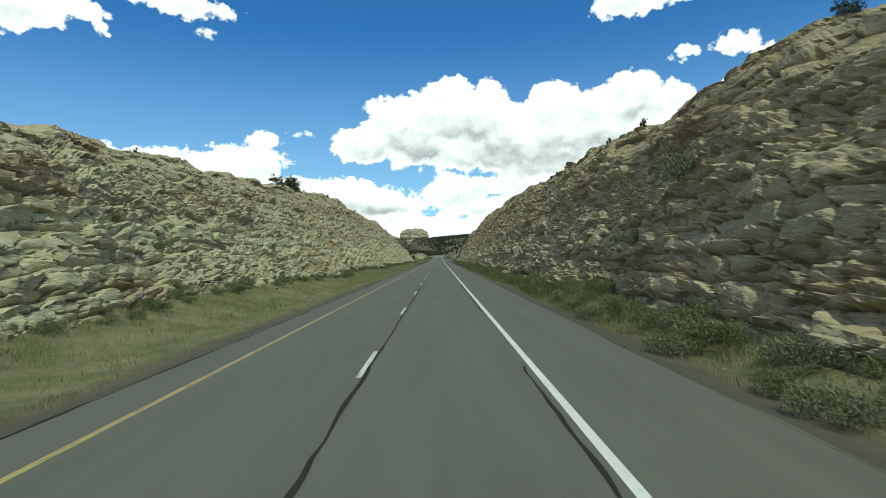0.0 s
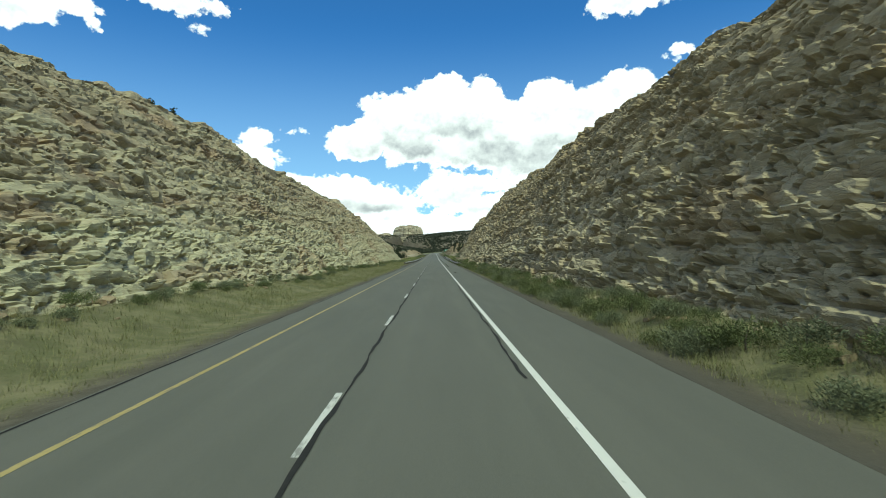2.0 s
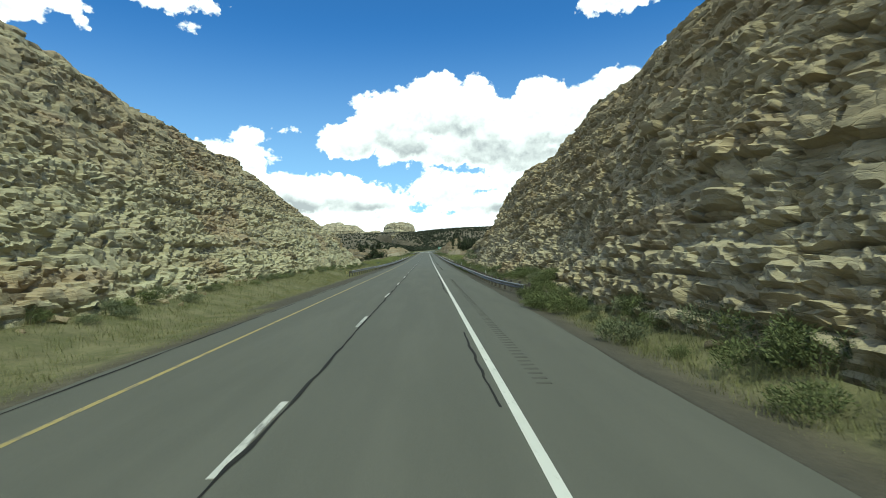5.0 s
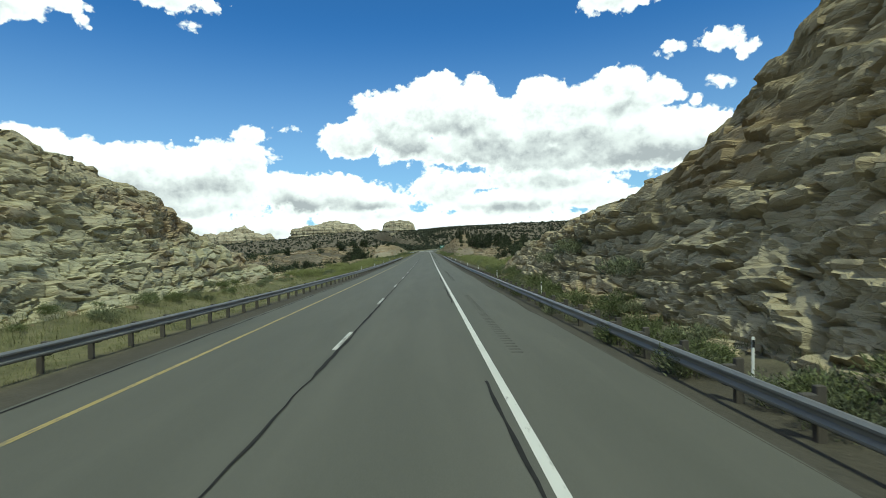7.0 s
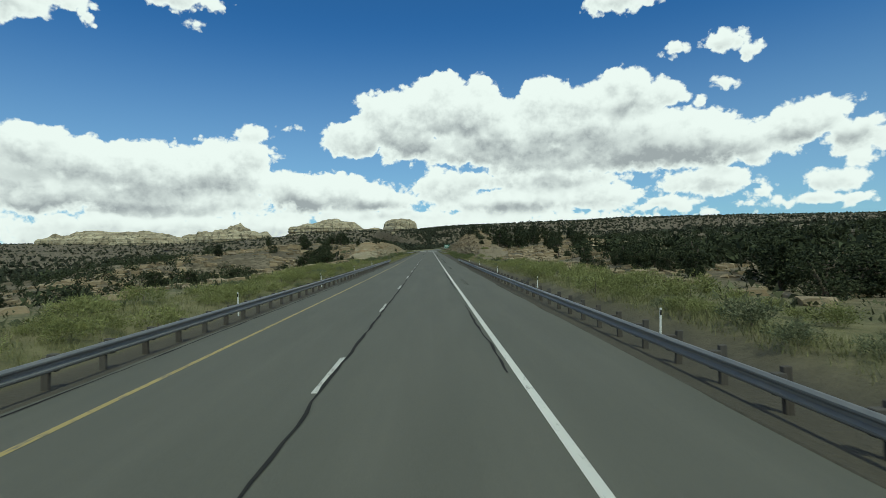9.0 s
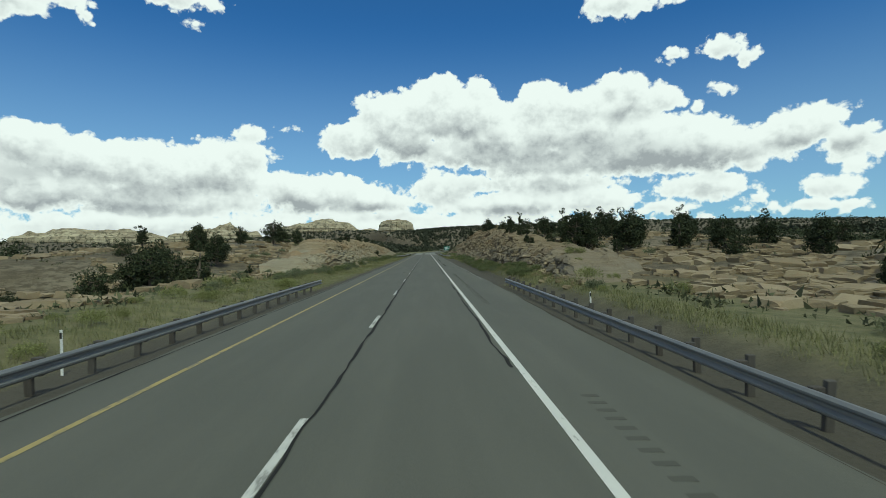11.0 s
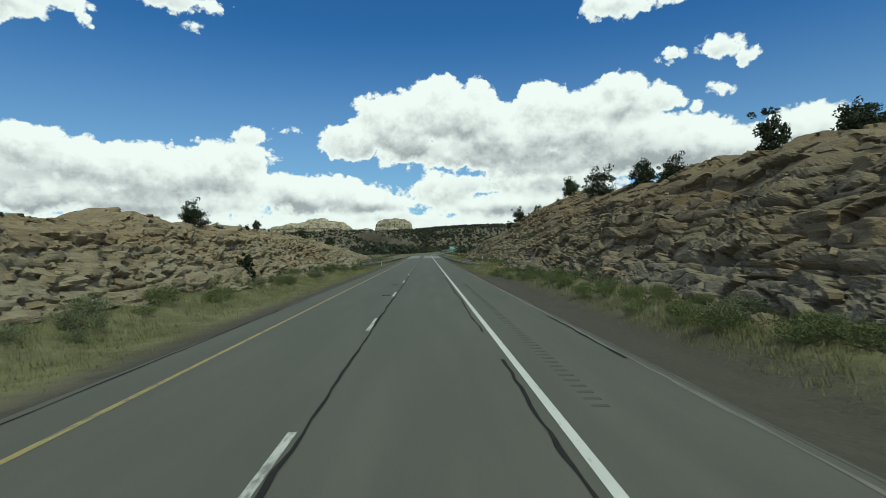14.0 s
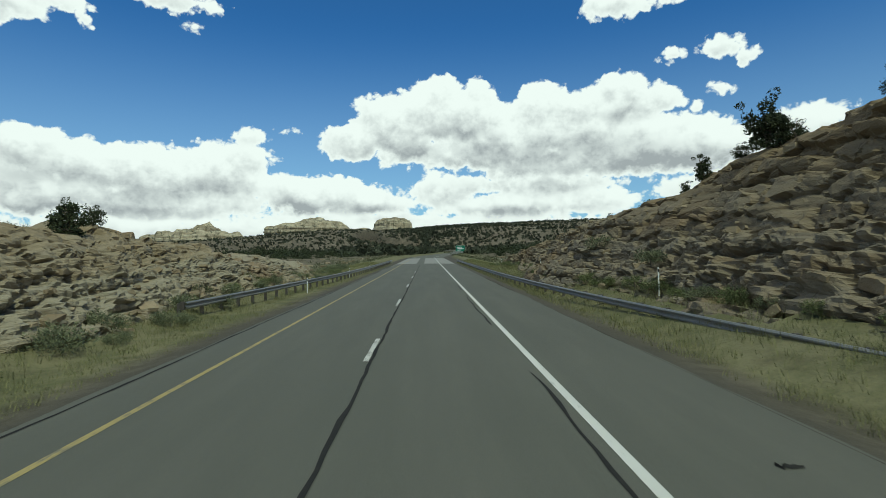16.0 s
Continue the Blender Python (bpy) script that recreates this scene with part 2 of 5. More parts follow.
def deck(nt, b):
    p = where(nt)
    c = mix_rgb(nt, noise_tex(nt, p, 0.8, 5, 0.6), (0.21, 0.205, 0.185), (0.27, 0.262, 0.235))
    link(nt, c, b.inputs["Base Color"])
    relief(nt, b, noise_tex(nt, p, 50, 3), 0.3, 0.01)


def paint_of(colour, worn):
    def build(nt, b):
        p = where(nt)
        wear = noise_tex(nt, scaled(nt, p, (3.0, 0.8, 1.0)), 2.5, 6, 0.75)
        chip = remap(nt, wear, 0.62 - worn, 0.72 - worn * 0.6)
        dust = noise_tex(nt, p, 0.7, 3)
        c = mix_rgb(nt, remap(nt, dust, 0.3, 0.7, 0, 0.3), colour, tuple(v * 0.72 for v in colour))
        link(nt, mix_rgb(nt, calc(nt, "MULTIPLY", chip, 0.75), c, (0.13, 0.125, 0.11)), b.inputs["Base Color"])
    return build


def tar(nt, b):
    p = where(nt)
    link(nt, mix_rgb(nt, noise_tex(nt, p, 8, 4), (0.016, 0.016, 0.016), (0.035, 0.034, 0.032)), b.inputs["Base Color"])


def soil(nt, b):
    """Desert ground; the attribute cover holds (grass, slickrock, gravel) shares."""
    p = where(nt)
    cover = attr(nt, "cover")
    n1, n2, n3 = noise_tex(nt, p, 0.09, 6, 0.6), noise_tex(nt, p, 0.9, 6, 0.65), noise_tex(nt, p, 9, 4, 0.6)
    c = mix_rgb(nt, remap(nt, n2, 0.3, 0.7), (0.083, 0.070, 0.047), (0.145, 0.119, 0.081))
    c = mix_rgb(nt, remap(nt, noise_tex(nt, p, 2.6, 5, 0.7), 0.50, 0.68, 0, 0.7), c, (0.062, 0.055, 0.038))
    rock = mix_rgb(nt, n3, (0.175, 0.147, 0.106), (0.27, 0.232, 0.170))
    slick = calc(nt, "ADD", remap(nt, n1, 0.45, 0.62, 0, 0.65), cover[1], clamp=True)
    slick = calc(nt, "MULTIPLY", slick, remap(nt, n2, 0.42, 0.58), clamp=True)
    c = mix_rgb(nt, slick, c, rock)
    grass = mix_rgb(nt, remap(nt, noise_tex(nt, p, 0.55, 6, 0.7), 0.35, 0.65), (0.105, 0.108, 0.050), (0.190, 0.175, 0.095))
    c = mix_rgb(nt, calc(nt, "MULTIPLY", cover[0], remap(nt, n2, 0.2, 0.6, 0.5, 1.0), clamp=True), c, grass)
    stone = mix_rgb(nt, n3, (0.050, 0.047, 0.038), (0.098, 0.089, 0.072))
    c = mix_rgb(nt, cover[2], c, stone)
    link(nt, c, b.inputs["Base Color"])
    relief(nt, b, n3, 0.7, 0.08)


def sandstone_of(dark, light, stain, foot, cap, reach=0.60):
    """Broken bedded sandstone; the attribute stone holds (tone of the block, tone of the bed, height in the face)."""
    def build(nt, b):
        p = where(nt)
        s = attr(nt, "stone")
        n1 = noise_tex(nt, scaled(nt, p, (0.5, 0.5, 1.8)), 0.20, 5, 0.6)
        n2, n3 = noise_tex(nt, p, 1.7, 8, 0.7), noise_tex(nt, scaled(nt, p, (1, 1, 2.0)), 9, 6, 0.68)
        beds = noise_tex(nt, scaled(nt, p, (0.22, 0.22, 5.0)), 1.3, 6, 0.6, 0.3)
        c = mix_rgb(nt, s[0], dark, light)
        c = mix_rgb(nt, remap(nt, s[2], 0.62, 1.0, 0.0, 0.55), c, cap)
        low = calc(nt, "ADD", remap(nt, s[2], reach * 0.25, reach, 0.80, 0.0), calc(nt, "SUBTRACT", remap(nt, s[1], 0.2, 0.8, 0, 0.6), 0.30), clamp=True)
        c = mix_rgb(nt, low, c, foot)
        c = mix_rgb(nt, calc(nt, "MULTIPLY", remap(nt, n1, 0.52, 0.64), 0.6), c, stain)
        c = mix_rgb(nt, remap(nt, beds, 0.50, 0.70, 0, 0.38), c, tuple(v * 0.70 for v in stain))
        c = mix_rgb(nt, remap(nt, n2, 0.54, 0.78, 0, 0.45), c, tuple(v * 0.62 for v in stain))
        c = mix_rgb(nt, remap(nt, n3, 0.35, 0.8, 0, 0.25), c, light)
        link(nt, c, b.inputs["Base Color"])
        chip = node(nt, "ShaderNodeTexVoronoi")
        chip.feature = "DISTANCE_TO_EDGE"
        chip.inputs["Scale"].default_value = 1.9
        mv = vmath(nt, "ADD")
        link(nt, scaled(nt, p, (1.0, 0.6, 2.6)), mv.inputs[0])
        jig = node(nt, "ShaderNodeTexNoise")
        jig.inputs["Scale"].default_value = 1.6
        link(nt, p, jig.inputs["Vector"])
        link(nt, scaled(nt, jig.outputs["Color"], (0.5, 0.5, 0.7)), mv.inputs[1])
        link(nt, mv.outputs[0], chip.inputs["Vector"])
        split = remap(nt, chip.outputs["Distance"], 0.0, 0.045, 0.0, 0.28)
        rough_h = calc(nt, "ADD", calc(nt, "ADD", n2, calc(nt, "MULTIPLY", n3, 0.4)), calc(nt, "ADD", calc(nt, "MULTIPLY", beds, 0.6), split))
        relief(nt, b, rough_h, 0.8, 0.09)
    return build


def slab_stone_of(dark, light, stain):
    def build(nt, b):
        p = where(nt)
        own = node(nt, "ShaderNodeObjectInfo").outputs["Random"]
        r = calc(nt, "FRACT", calc(nt, "ADD", own, node(nt, "ShaderNodeNewGeometry").outputs["Random Per Island"]))
        n2, n3 = noise_tex(nt, p, 2.2, 6, 0.65), noise_tex(nt, p, 12, 5, 0.6)
        c = mix_rgb(nt, r, dark, light)
        c = mix_rgb(nt, remap(nt, n2, 0.45, 0.75, 0, 0.6), c, stain)
        c = mix_rgb(nt, remap(nt, n3, 0.3, 0.8, 0, 0.25), c, light)
        link(nt, c, b.inputs["Base Color"])
        relief(nt, b, calc(nt, "ADD", n2, calc(nt, "MULTIPLY", n3, 0.5)), 0.8, 0.09)
    return build


def butte_stone(nt, b):
    p = where(nt)
    bands = noise_tex(nt, scaled(nt, p, (0.014, 0.014, 0.11)), 1.0, 7, 0.65)
    streak = noise_tex(nt, scaled(nt, p, (0.06, 0.06, 0.02)), 1.0, 6, 0.65)
    c = mix_rgb(nt, remap(nt, bands, 0.38, 0.62), (0.27, 0.225, 0.155), (0.47, 0.415, 0.295))
    c = mix_rgb(nt, remap(nt, streak, 0.48, 0.66, 0, 0.65), c, (0.15, 0.125, 0.09))
    scrub = noise_tex(nt, p, 0.11, 6, 0.7)
    c = mix_rgb(nt, remap(nt, scrub, 0.52, 0.60, 0, 0.8), c, (0.055, 0.056, 0.036))
    link(nt, c, b.inputs["Base Color"])
    relief(nt, b, calc(nt, "ADD", streak, bands), 0.9, 4.0)


def leaf_of(dark, light, per_island=True):
    def build(nt, b):
        g = node(nt, "ShaderNodeNewGeometry")
        o = node(nt, "ShaderNodeObjectInfo").outputs["Random"]
        r = g.outputs["Random Per Island"]
        c = mix_rgb(nt, r, dark, light)
        c = mix_rgb(nt, remap(nt, o, 0, 1, 0, 0.35), c, tuple(v * 0.7 for v in dark))
        link(nt, c, b.inputs["Base Color"])
    return build


def bark(nt, b):
    p = where(nt, True)
    n = noise_tex(nt, scaled(nt, p, (9, 9, 1.5)), 1.5, 5)
    link(nt, mix_rgb(nt, n, (0.07, 0.055, 0.043), (0.20, 0.165, 0.13)), b.inputs["Base Color"])
    relief(nt, b, n, 0.8, 0.03)


def weathered_wood(nt, b):
    p = where(nt, True)
    r = node(nt, "ShaderNodeObjectInfo").outputs["Random"]
    n = noise_tex(nt, scaled(nt, p, (20, 20, 2)), 1.5, 5)
    c = mix_rgb(nt, n, (0.035, 0.030, 0.026), (0.10, 0.088, 0.075))
    link(nt, mix_rgb(nt, calc(nt, "MULTIPLY", r, 0.5), c, (0.10, 0.095, 0.088)), b.inputs["Base Color"])
    relief(nt, b, n, 0.6, 0.01)


def galvanized(nt, b):
    p = where(nt)
    n = noise_tex(nt, scaled(nt, p, (1, 0.3, 1)), 3, 5, 0.6)
    link(nt, mix_rgb(nt, n, (0.15, 0.15, 0.148), (0.26, 0.258, 0.25)), b.inputs["Base Color"])
    link(nt, remap(nt, n, 0.2, 0.8, 0.38, 0.6), b.inputs["Roughness"])


def plain(colour, vary=0.12):
    def build(nt, b):
        p = where(nt)
        n = noise_tex(nt, p, 4, 4)
        link(nt, mix_rgb(nt, n, tuple(v * (1 - vary) for v in colour), tuple(min(1, v * (1 + vary)) for v in colour)), b.inputs["Base Color"])
    return build


M_ASPHALT = material("asphalt", asphalt, 0.88)
M_DECK = material("bridge_deck", deck, 0.9)
M_WHITE = material("white_paint", paint_of((0.598, 0.590, 0.546), 0.04), 0.7)
M_DASH = material("worn_white_paint", paint_of((0.528, 0.519, 0.475), 0.16), 0.75)
M_YELLOW = material("yellow_paint", paint_of((0.36, 0.285, 0.115), 0.14), 0.75)
M_TAR = material("tar_sealant", tar, 0.9, 0, 0.1)
M_SEAM = material("pale_seam", paint_of((0.19, 0.18, 0.155), 0.16), 0.9)
M_SOIL = material("desert_soil", soil, 0.95, 0, 0.15)
L1_TONES = ((0.271, 0.226, 0.143), (0.418, 0.369, 0.246), (0.287, 0.193, 0.119))
R1_TONES = ((0.248, 0.197, 0.118), (0.404, 0.335, 0.206), (0.293, 0.216, 0.124))
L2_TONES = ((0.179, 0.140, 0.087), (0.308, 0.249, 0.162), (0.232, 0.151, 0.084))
# L2 tones cut by about a quarter: cloud shadow put into the colour
R2_SHADED_TONES = ((0.129, 0.100, 0.062), (0.233, 0.185, 0.119), (0.174, 0.118, 0.066))
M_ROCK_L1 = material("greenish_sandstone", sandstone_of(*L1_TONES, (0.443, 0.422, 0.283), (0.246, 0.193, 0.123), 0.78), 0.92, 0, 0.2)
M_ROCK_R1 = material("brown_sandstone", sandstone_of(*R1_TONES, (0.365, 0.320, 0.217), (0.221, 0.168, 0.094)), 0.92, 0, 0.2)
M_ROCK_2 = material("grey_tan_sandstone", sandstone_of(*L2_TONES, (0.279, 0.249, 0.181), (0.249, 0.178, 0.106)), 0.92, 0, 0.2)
# shaded copy of grey_tan_sandstone, cloud shadow painted into its base colours
M_ROCK_R2_SHADED = material("cloud_shaded_sandstone", sandstone_of(*R2_SHADED_TONES, (0.197, 0.170, 0.125), (0.190, 0.138, 0.078)), 0.92, 0, 0.2)
M_SLAB = material("sandstone_block", slab_stone_of(*L2_TONES), 0.92, 0, 0.2)
M_SLAB_PALE = material("pale_sandstone_block", slab_stone_of(*L1_TONES), 0.92, 0, 0.2)
M_SLAB_BROWN = material("brown_sandstone_block", slab_stone_of(*R1_TONES), 0.92, 0, 0.2)
# blocks for the right second cut, in the same shade-darkened tones
M_SLAB_SHADED = material("cloud_shaded_sandstone_block", slab_stone_of(*R2_SHADED_TONES), 0.92, 0, 0.2)
M_BUTTE = material("butte_sandstone", butte_stone, 0.95, 0, 0.1)
M_JUNIPER = material("juniper_foliage", leaf_of((0.022, 0.030, 0.016), (0.072, 0.084, 0.042)), 0.8, 0, 0.15)
M_FAR_TREE = material("far_woods", leaf_of((0.030, 0.036, 0.024), (0.070, 0.076, 0.050)), 0.9, 0, 0.1)
M_SAGE = material("sagebrush_leaves", leaf_of((0.095, 0.108, 0.062), (0.20, 0.215, 0.125)), 0.85, 0, 0.15)
M_RABBIT = material("rabbitbrush_leaves", leaf_of((0.150, 0.165, 0.062), (0.29, 0.30, 0.125)), 0.85, 0, 0.15)
M_BRUSH = material("dark_brush_leaves", leaf_of((0.050, 0.058, 0.032), (0.125, 0.130, 0.072)), 0.85, 0, 0.15)
M_GREEN = material("green_shrub_leaves", leaf_of((0.080, 0.100, 0.042), (0.175, 0.192, 0.085)), 0.85, 0, 0.15)
M_GRASS = material("grass_blades", leaf_of((0.135, 0.142, 0.060), (0.265, 0.255, 0.125)), 0.85, 0, 0.15)
M_BARK = material("juniper_bark", bark, 0.95)
M_POST = material("weathered_post", weathered_wood, 0.9)
M_STEEL = material("galvanized_steel", galvanized, 0.55, 0.35)
M_SIGN = material("sign_green", plain((0.012, 0.16, 0.105)), 0.5)
M_MARK = material("marker_white", plain((0.72, 0.72, 0.70)), 0.6)
M_MARK_Y = material("marker_yellow", plain((0.42, 0.36, 0.16)), 0.6)
M_BLACK = material("marker_black", plain((0.02, 0.02, 0.02)), 0.6)

# ---- mesh helpers ----
def rnd(*ints):
    """A fixed random number in 0..1 for each whole-number place."""
    h = np.zeros(np.broadcast(*ints).shape, np.uint32)
    for k, i in enumerate(ints):
        h = (h ^ (np.asarray(i).astype(np.int64).astype(np.uint32) + np.uint32(2654435769 + 7919 * k))) * np.uint32(2246822519)
        h ^= h >> np.uint32(15)
    h = h * np.uint32(3266489917)
    h ^= h >> np.uint32(16)
    return h.astype(np.float64) / 4294967295.0


def lattice(x, y, seed=0):
    """Smooth value noise, -1..1."""
    xi, yi = np.floor(x), np.floor(y)
    u, v = x - xi, y - yi
    u, v = u * u * (3 - 2 * u), v * v * (3 - 2 * v)
    a, b = rnd(xi, yi, seed), rnd(xi + 1, yi, seed)
    c, d = rnd(xi, yi + 1, seed), rnd(xi + 1, yi + 1, seed)
    return ((a * (1 - u) + b * u) * (1 - v) + (c * (1 - u) + d * u) * v) * 2 - 1


def fbm(x, y, seed=0, octaves=4):
    total, amp = 0.0, 0.5
    for k in range(octaves):
        total = total + amp * lattice(x * 2 ** k, y * 2 ** k, seed + k)
        amp *= 0.5
    return total


def cells(x, y, seed=0, jitter=0.85):
    """Broken cells: gap to the next cell, the cell's random numbers, and the place inside it."""
    xi, yi = np.floor(x), np.floor(y)
    best = np.full(np.shape(x), 9.0)
    second = np.full(np.shape(x), 9.0)
    cx, cy, px, py = (np.zeros(np.shape(x)) for _ in range(4))
    for i in (-1, 0, 1):
        for j in (-1, 0, 1):
            gx, gy = xi + i, yi + j
            dx = gx + 0.5 + jitter * (rnd(gx, gy, seed) - 0.5) - x
            dy = gy + 0.5 + jitter * (rnd(gx, gy, seed + 1) - 0.5) - y
            d = (dx ** 4 + dy ** 4) ** 0.25
            near = d < best
            second = np.where(near, best, np.minimum(second, d))
            cx, cy = np.where(near, gx, cx), np.where(near, gy, cy)
            px, py = np.where(near, -dx, px), np.where(near, -dy, py)
            best = np.where(near, d, best)
    return second - best, rnd(cx, cy, seed + 5), rnd(cx, cy, seed + 6), rnd(cx, cy, seed + 7), px, py


def ramp(v, a, b):
    t = np.clip((v - a) / (b - a), 0, 1)
    return t * t * (3 - 2 * t)


def mesh_of(name, verts, faces, mat, smooth=False, colours=None, colour_name=""):
    """A mesh from arrays of places and of equal-sided faces."""
    me = bpy.data.meshes.new(name)
    verts, faces = np.asarray(verts, np.float32).reshape(-1, 3), np.asarray(faces, np.int32)
    sides = faces.shape[1]
    me.vertices.add(len(verts)), me.loops.add(faces.size), me.polygons.add(len(faces))
    me.vertices.foreach_set("co", verts.ravel())
    me.loops.foreach_set("vertex_index", faces.ravel())
    me.polygons.foreach_set("loop_start", np.arange(0, faces.size, sides, dtype=np.int32))
    me.polygons.foreach_set("use_smooth", np.full(len(faces), smooth))
    if colours is not None:
        layer = me.attributes.new(colour_name, "FLOAT_COLOR", "POINT")
        layer.data.foreach_set("color", np.asarray(colours, np.float32).ravel())
    me.materials.append(mat)
    me.update(calc_edges=True)
    me.validate()
    return me


def grid_faces(nu, nv, flip=False):
    i = np.arange(nu - 1)[:, None] * nv + np.arange(nv - 1)[None, :]
    f = np.stack([i, i + nv, i + nv + 1, i + 1], -1).reshape(-1, 4)
    return f[:, ::-1] if flip else f


def bm_mesh(name, bm, mat):
    me = bpy.data.meshes.new(name)
    bm.to_mesh(me)
    bm.free()
    me.materials.append(mat)
    return me


def part(name, mesh, parent, m=None, label=""):
    ob = new(name, mesh)
    ob.parent = parent
    if m is not None:
        ob.matrix_basis = m
    return tagged(ob, label)


def box_bm(bm, cx, cy, cz, sx, sy, sz, bevel=0.0):
    r = bmesh.ops.create_cube(bm, size=1.0, matrix=Matrix.LocRotScale((cx, cy, cz), None, (sx, sy, sz)))
    if bevel:
        edges = {e for v in r["verts"] for e in v.link_edges}
        bmesh.ops.bevel(bm, geom=list(edges), offset=bevel, segments=1, affect="EDGES")


# ---- the lie of the land ----
# Stretches of rock cut: metres along the road and the height of the brow above the road.
CUT_L1 = ((-60, -20, 0, 15, 23, 28, 34, 42, 53, 71, 81, 96, 110, 120, 143, 152, 162, 178, 207, 231, 242, 248, 254, 258, 263, 267, 270, 284),
          (5.4, 6.4, 7.2, 7.9, 8.4, 9.3, 10.1, 10.6, 11.4, 12.3, 13.6, 14.7, 15.8, 15.8, 16.7, 16.0, 15.6, 15.6, 16.0, 14.6, 12.3, 10.4, 8.6, 7.8, 6.1, 4.9, 3.4, 0.6))
CUT_R1 = ((-60, -20, 0, 15, 20, 25, 32, 43, 63, 72, 83, 95, 117, 130, 147, 162, 187, 212, 219, 228, 236, 241, 243.5, 245, 247, 248.5, 250, 253, 259, 264, 272, 275, 278, 280, 283, 288),
          (6.5, 7.5, 8.6, 9.6, 10.4, 10.4, 10.8, 11.9, 12.4, 12.8, 13.2, 14.8, 15.7, 15.9, 16.0, 16.0, 16.9, 16.3, 15.2, 14.0, 13.9, 14.0, 12.2, 10.2, 9.0, 6.9, 5.8, 5.0, 4.4, 4.3, 4.0, 3.7, 3.1, 2.4, 1.5, 0.6))
CUT_L2 = ((412, 424, 436, 443, 453, 477, 500, 520, 535, 545, 553, 558, 565, 573, 592), (0.4, 1.2, 2.5, 3.8, 4.3, 4.3, 4.4, 4.5, 4.3, 3.6, 3.3, 2.9, 2.3, 1.6, 0.5))
CUT_R2 = ((388, 396, 408, 421, 434, 444, 465, 489, 502, 515, 526, 534, 542, 546, 551, 556, 566, 576, 584, 592), (0.4, 1.7, 2.3, 2.7, 3.9, 4.7, 6.3, 7.0, 7.1, 8.4, 9.3, 9.4, 9.2, 7.9, 7.0, 5.6, 4.8, 4.0, 2.6, 0.5))


def road_x(y):
    """The road's bend far ahead, to the right and back."""
    y = np.asarray(y, float)
    return 26.0 * ramp(y, 690, 930) - 120.0 * ramp(y, 930, 1350)


def brow(side, y):
    a, b = (CUT_L1, CUT_L2) if side < 0 else (CUT_R1, CUT_R2)
    return np.maximum(np.interp(y, a[0], a[1], 0, 0) * ((y > a[0][0]) & (y < a[0][-1])), np.interp(y, b[0], b[1], 0, 0))


def jagged(side, y):
    """Unevenness of the brow of a rock face."""
    return 0.5 * lattice(y / 5.0, y * 0, 17 + side) + 0.3 * lattice(y / 1.6, y * 0, 19 + side)


def brow_wide(side, y):
    """The hill's height well back from the road, without the cut's sharp ends."""
    return sum(brow(side, y + k) for k in (-60, -35, -12, 12, 35, 60)) / 6.0


def lean(side, y):
    """Horizontal metres for each metre of height of the face."""
    return np.where(y < 350, 0.60 if side < 0 else 0.52, 1.0 if side < 0 else 0.95)


def toe(side, y):
    return np.where(y < 350, 12.3 if side < 0 else 10.4, 11.3 if side < 0 else 11.2) + 0.7 * lattice(y / 17.0, y * 0 + side, 31)


def verge(d, side):
    """Height of the roadside against the crown, d metres from the lane line."""
    if side < 0:
        return np.interp(d, (0, 4.9, 5.6, 8.5, 11.0, 13.0), (0.0, -0.10, -0.25, -0.40, 0.30, 0.9))
    return np.interp(d, (0, 6.7, 7.4, 8.6, 10.0, 12.0), (0.0, -0.13, -0.30, -0.35, 0.25, 0.9))


def wild(x, y):
    """The open country, against the crown of the road beside it."""
    right = x > 0
    d = np.abs(x)
    hill_r = 8.5 * ramp(d, 35, 210) * ramp(y, 150, 420) + 12.0 * ramp(d, 150, 700) * ramp(y, 200, 800)
    low_l = -4.5 * ramp(d, 12, 45) * ramp(y, 285, 330) * (1 - ramp(y, 400, 450)) - 9.0 * ramp(d, 50, 160) * (1 - ramp(y, 800, 1500))
    low_l = low_l + 9.0 * ramp(d, 320, 1000)
    far = 38.0 * ramp(y, 800, 1750) * (0.30 + 0.70 * ramp(x, -480, -60))
    bump = 3.2 * fbm(x / 60.0, y / 60.0, 3) * ramp(d, 18, 60) + 0.9 * fbm(x / 11.0, y / 11.0, 9) * ramp(d, 13, 25)
    step = fbm(x / 26.0, y / 40.0, 14)
    ledge = 1.1 * ramp(step, 0.02, 0.07) * ramp(d, 18, 34)
    return np.where(right, hill_r, low_l) + far * ramp(d + 0.35 * np.maximum(y - 980, 0), 10, 140) + bump + ledge


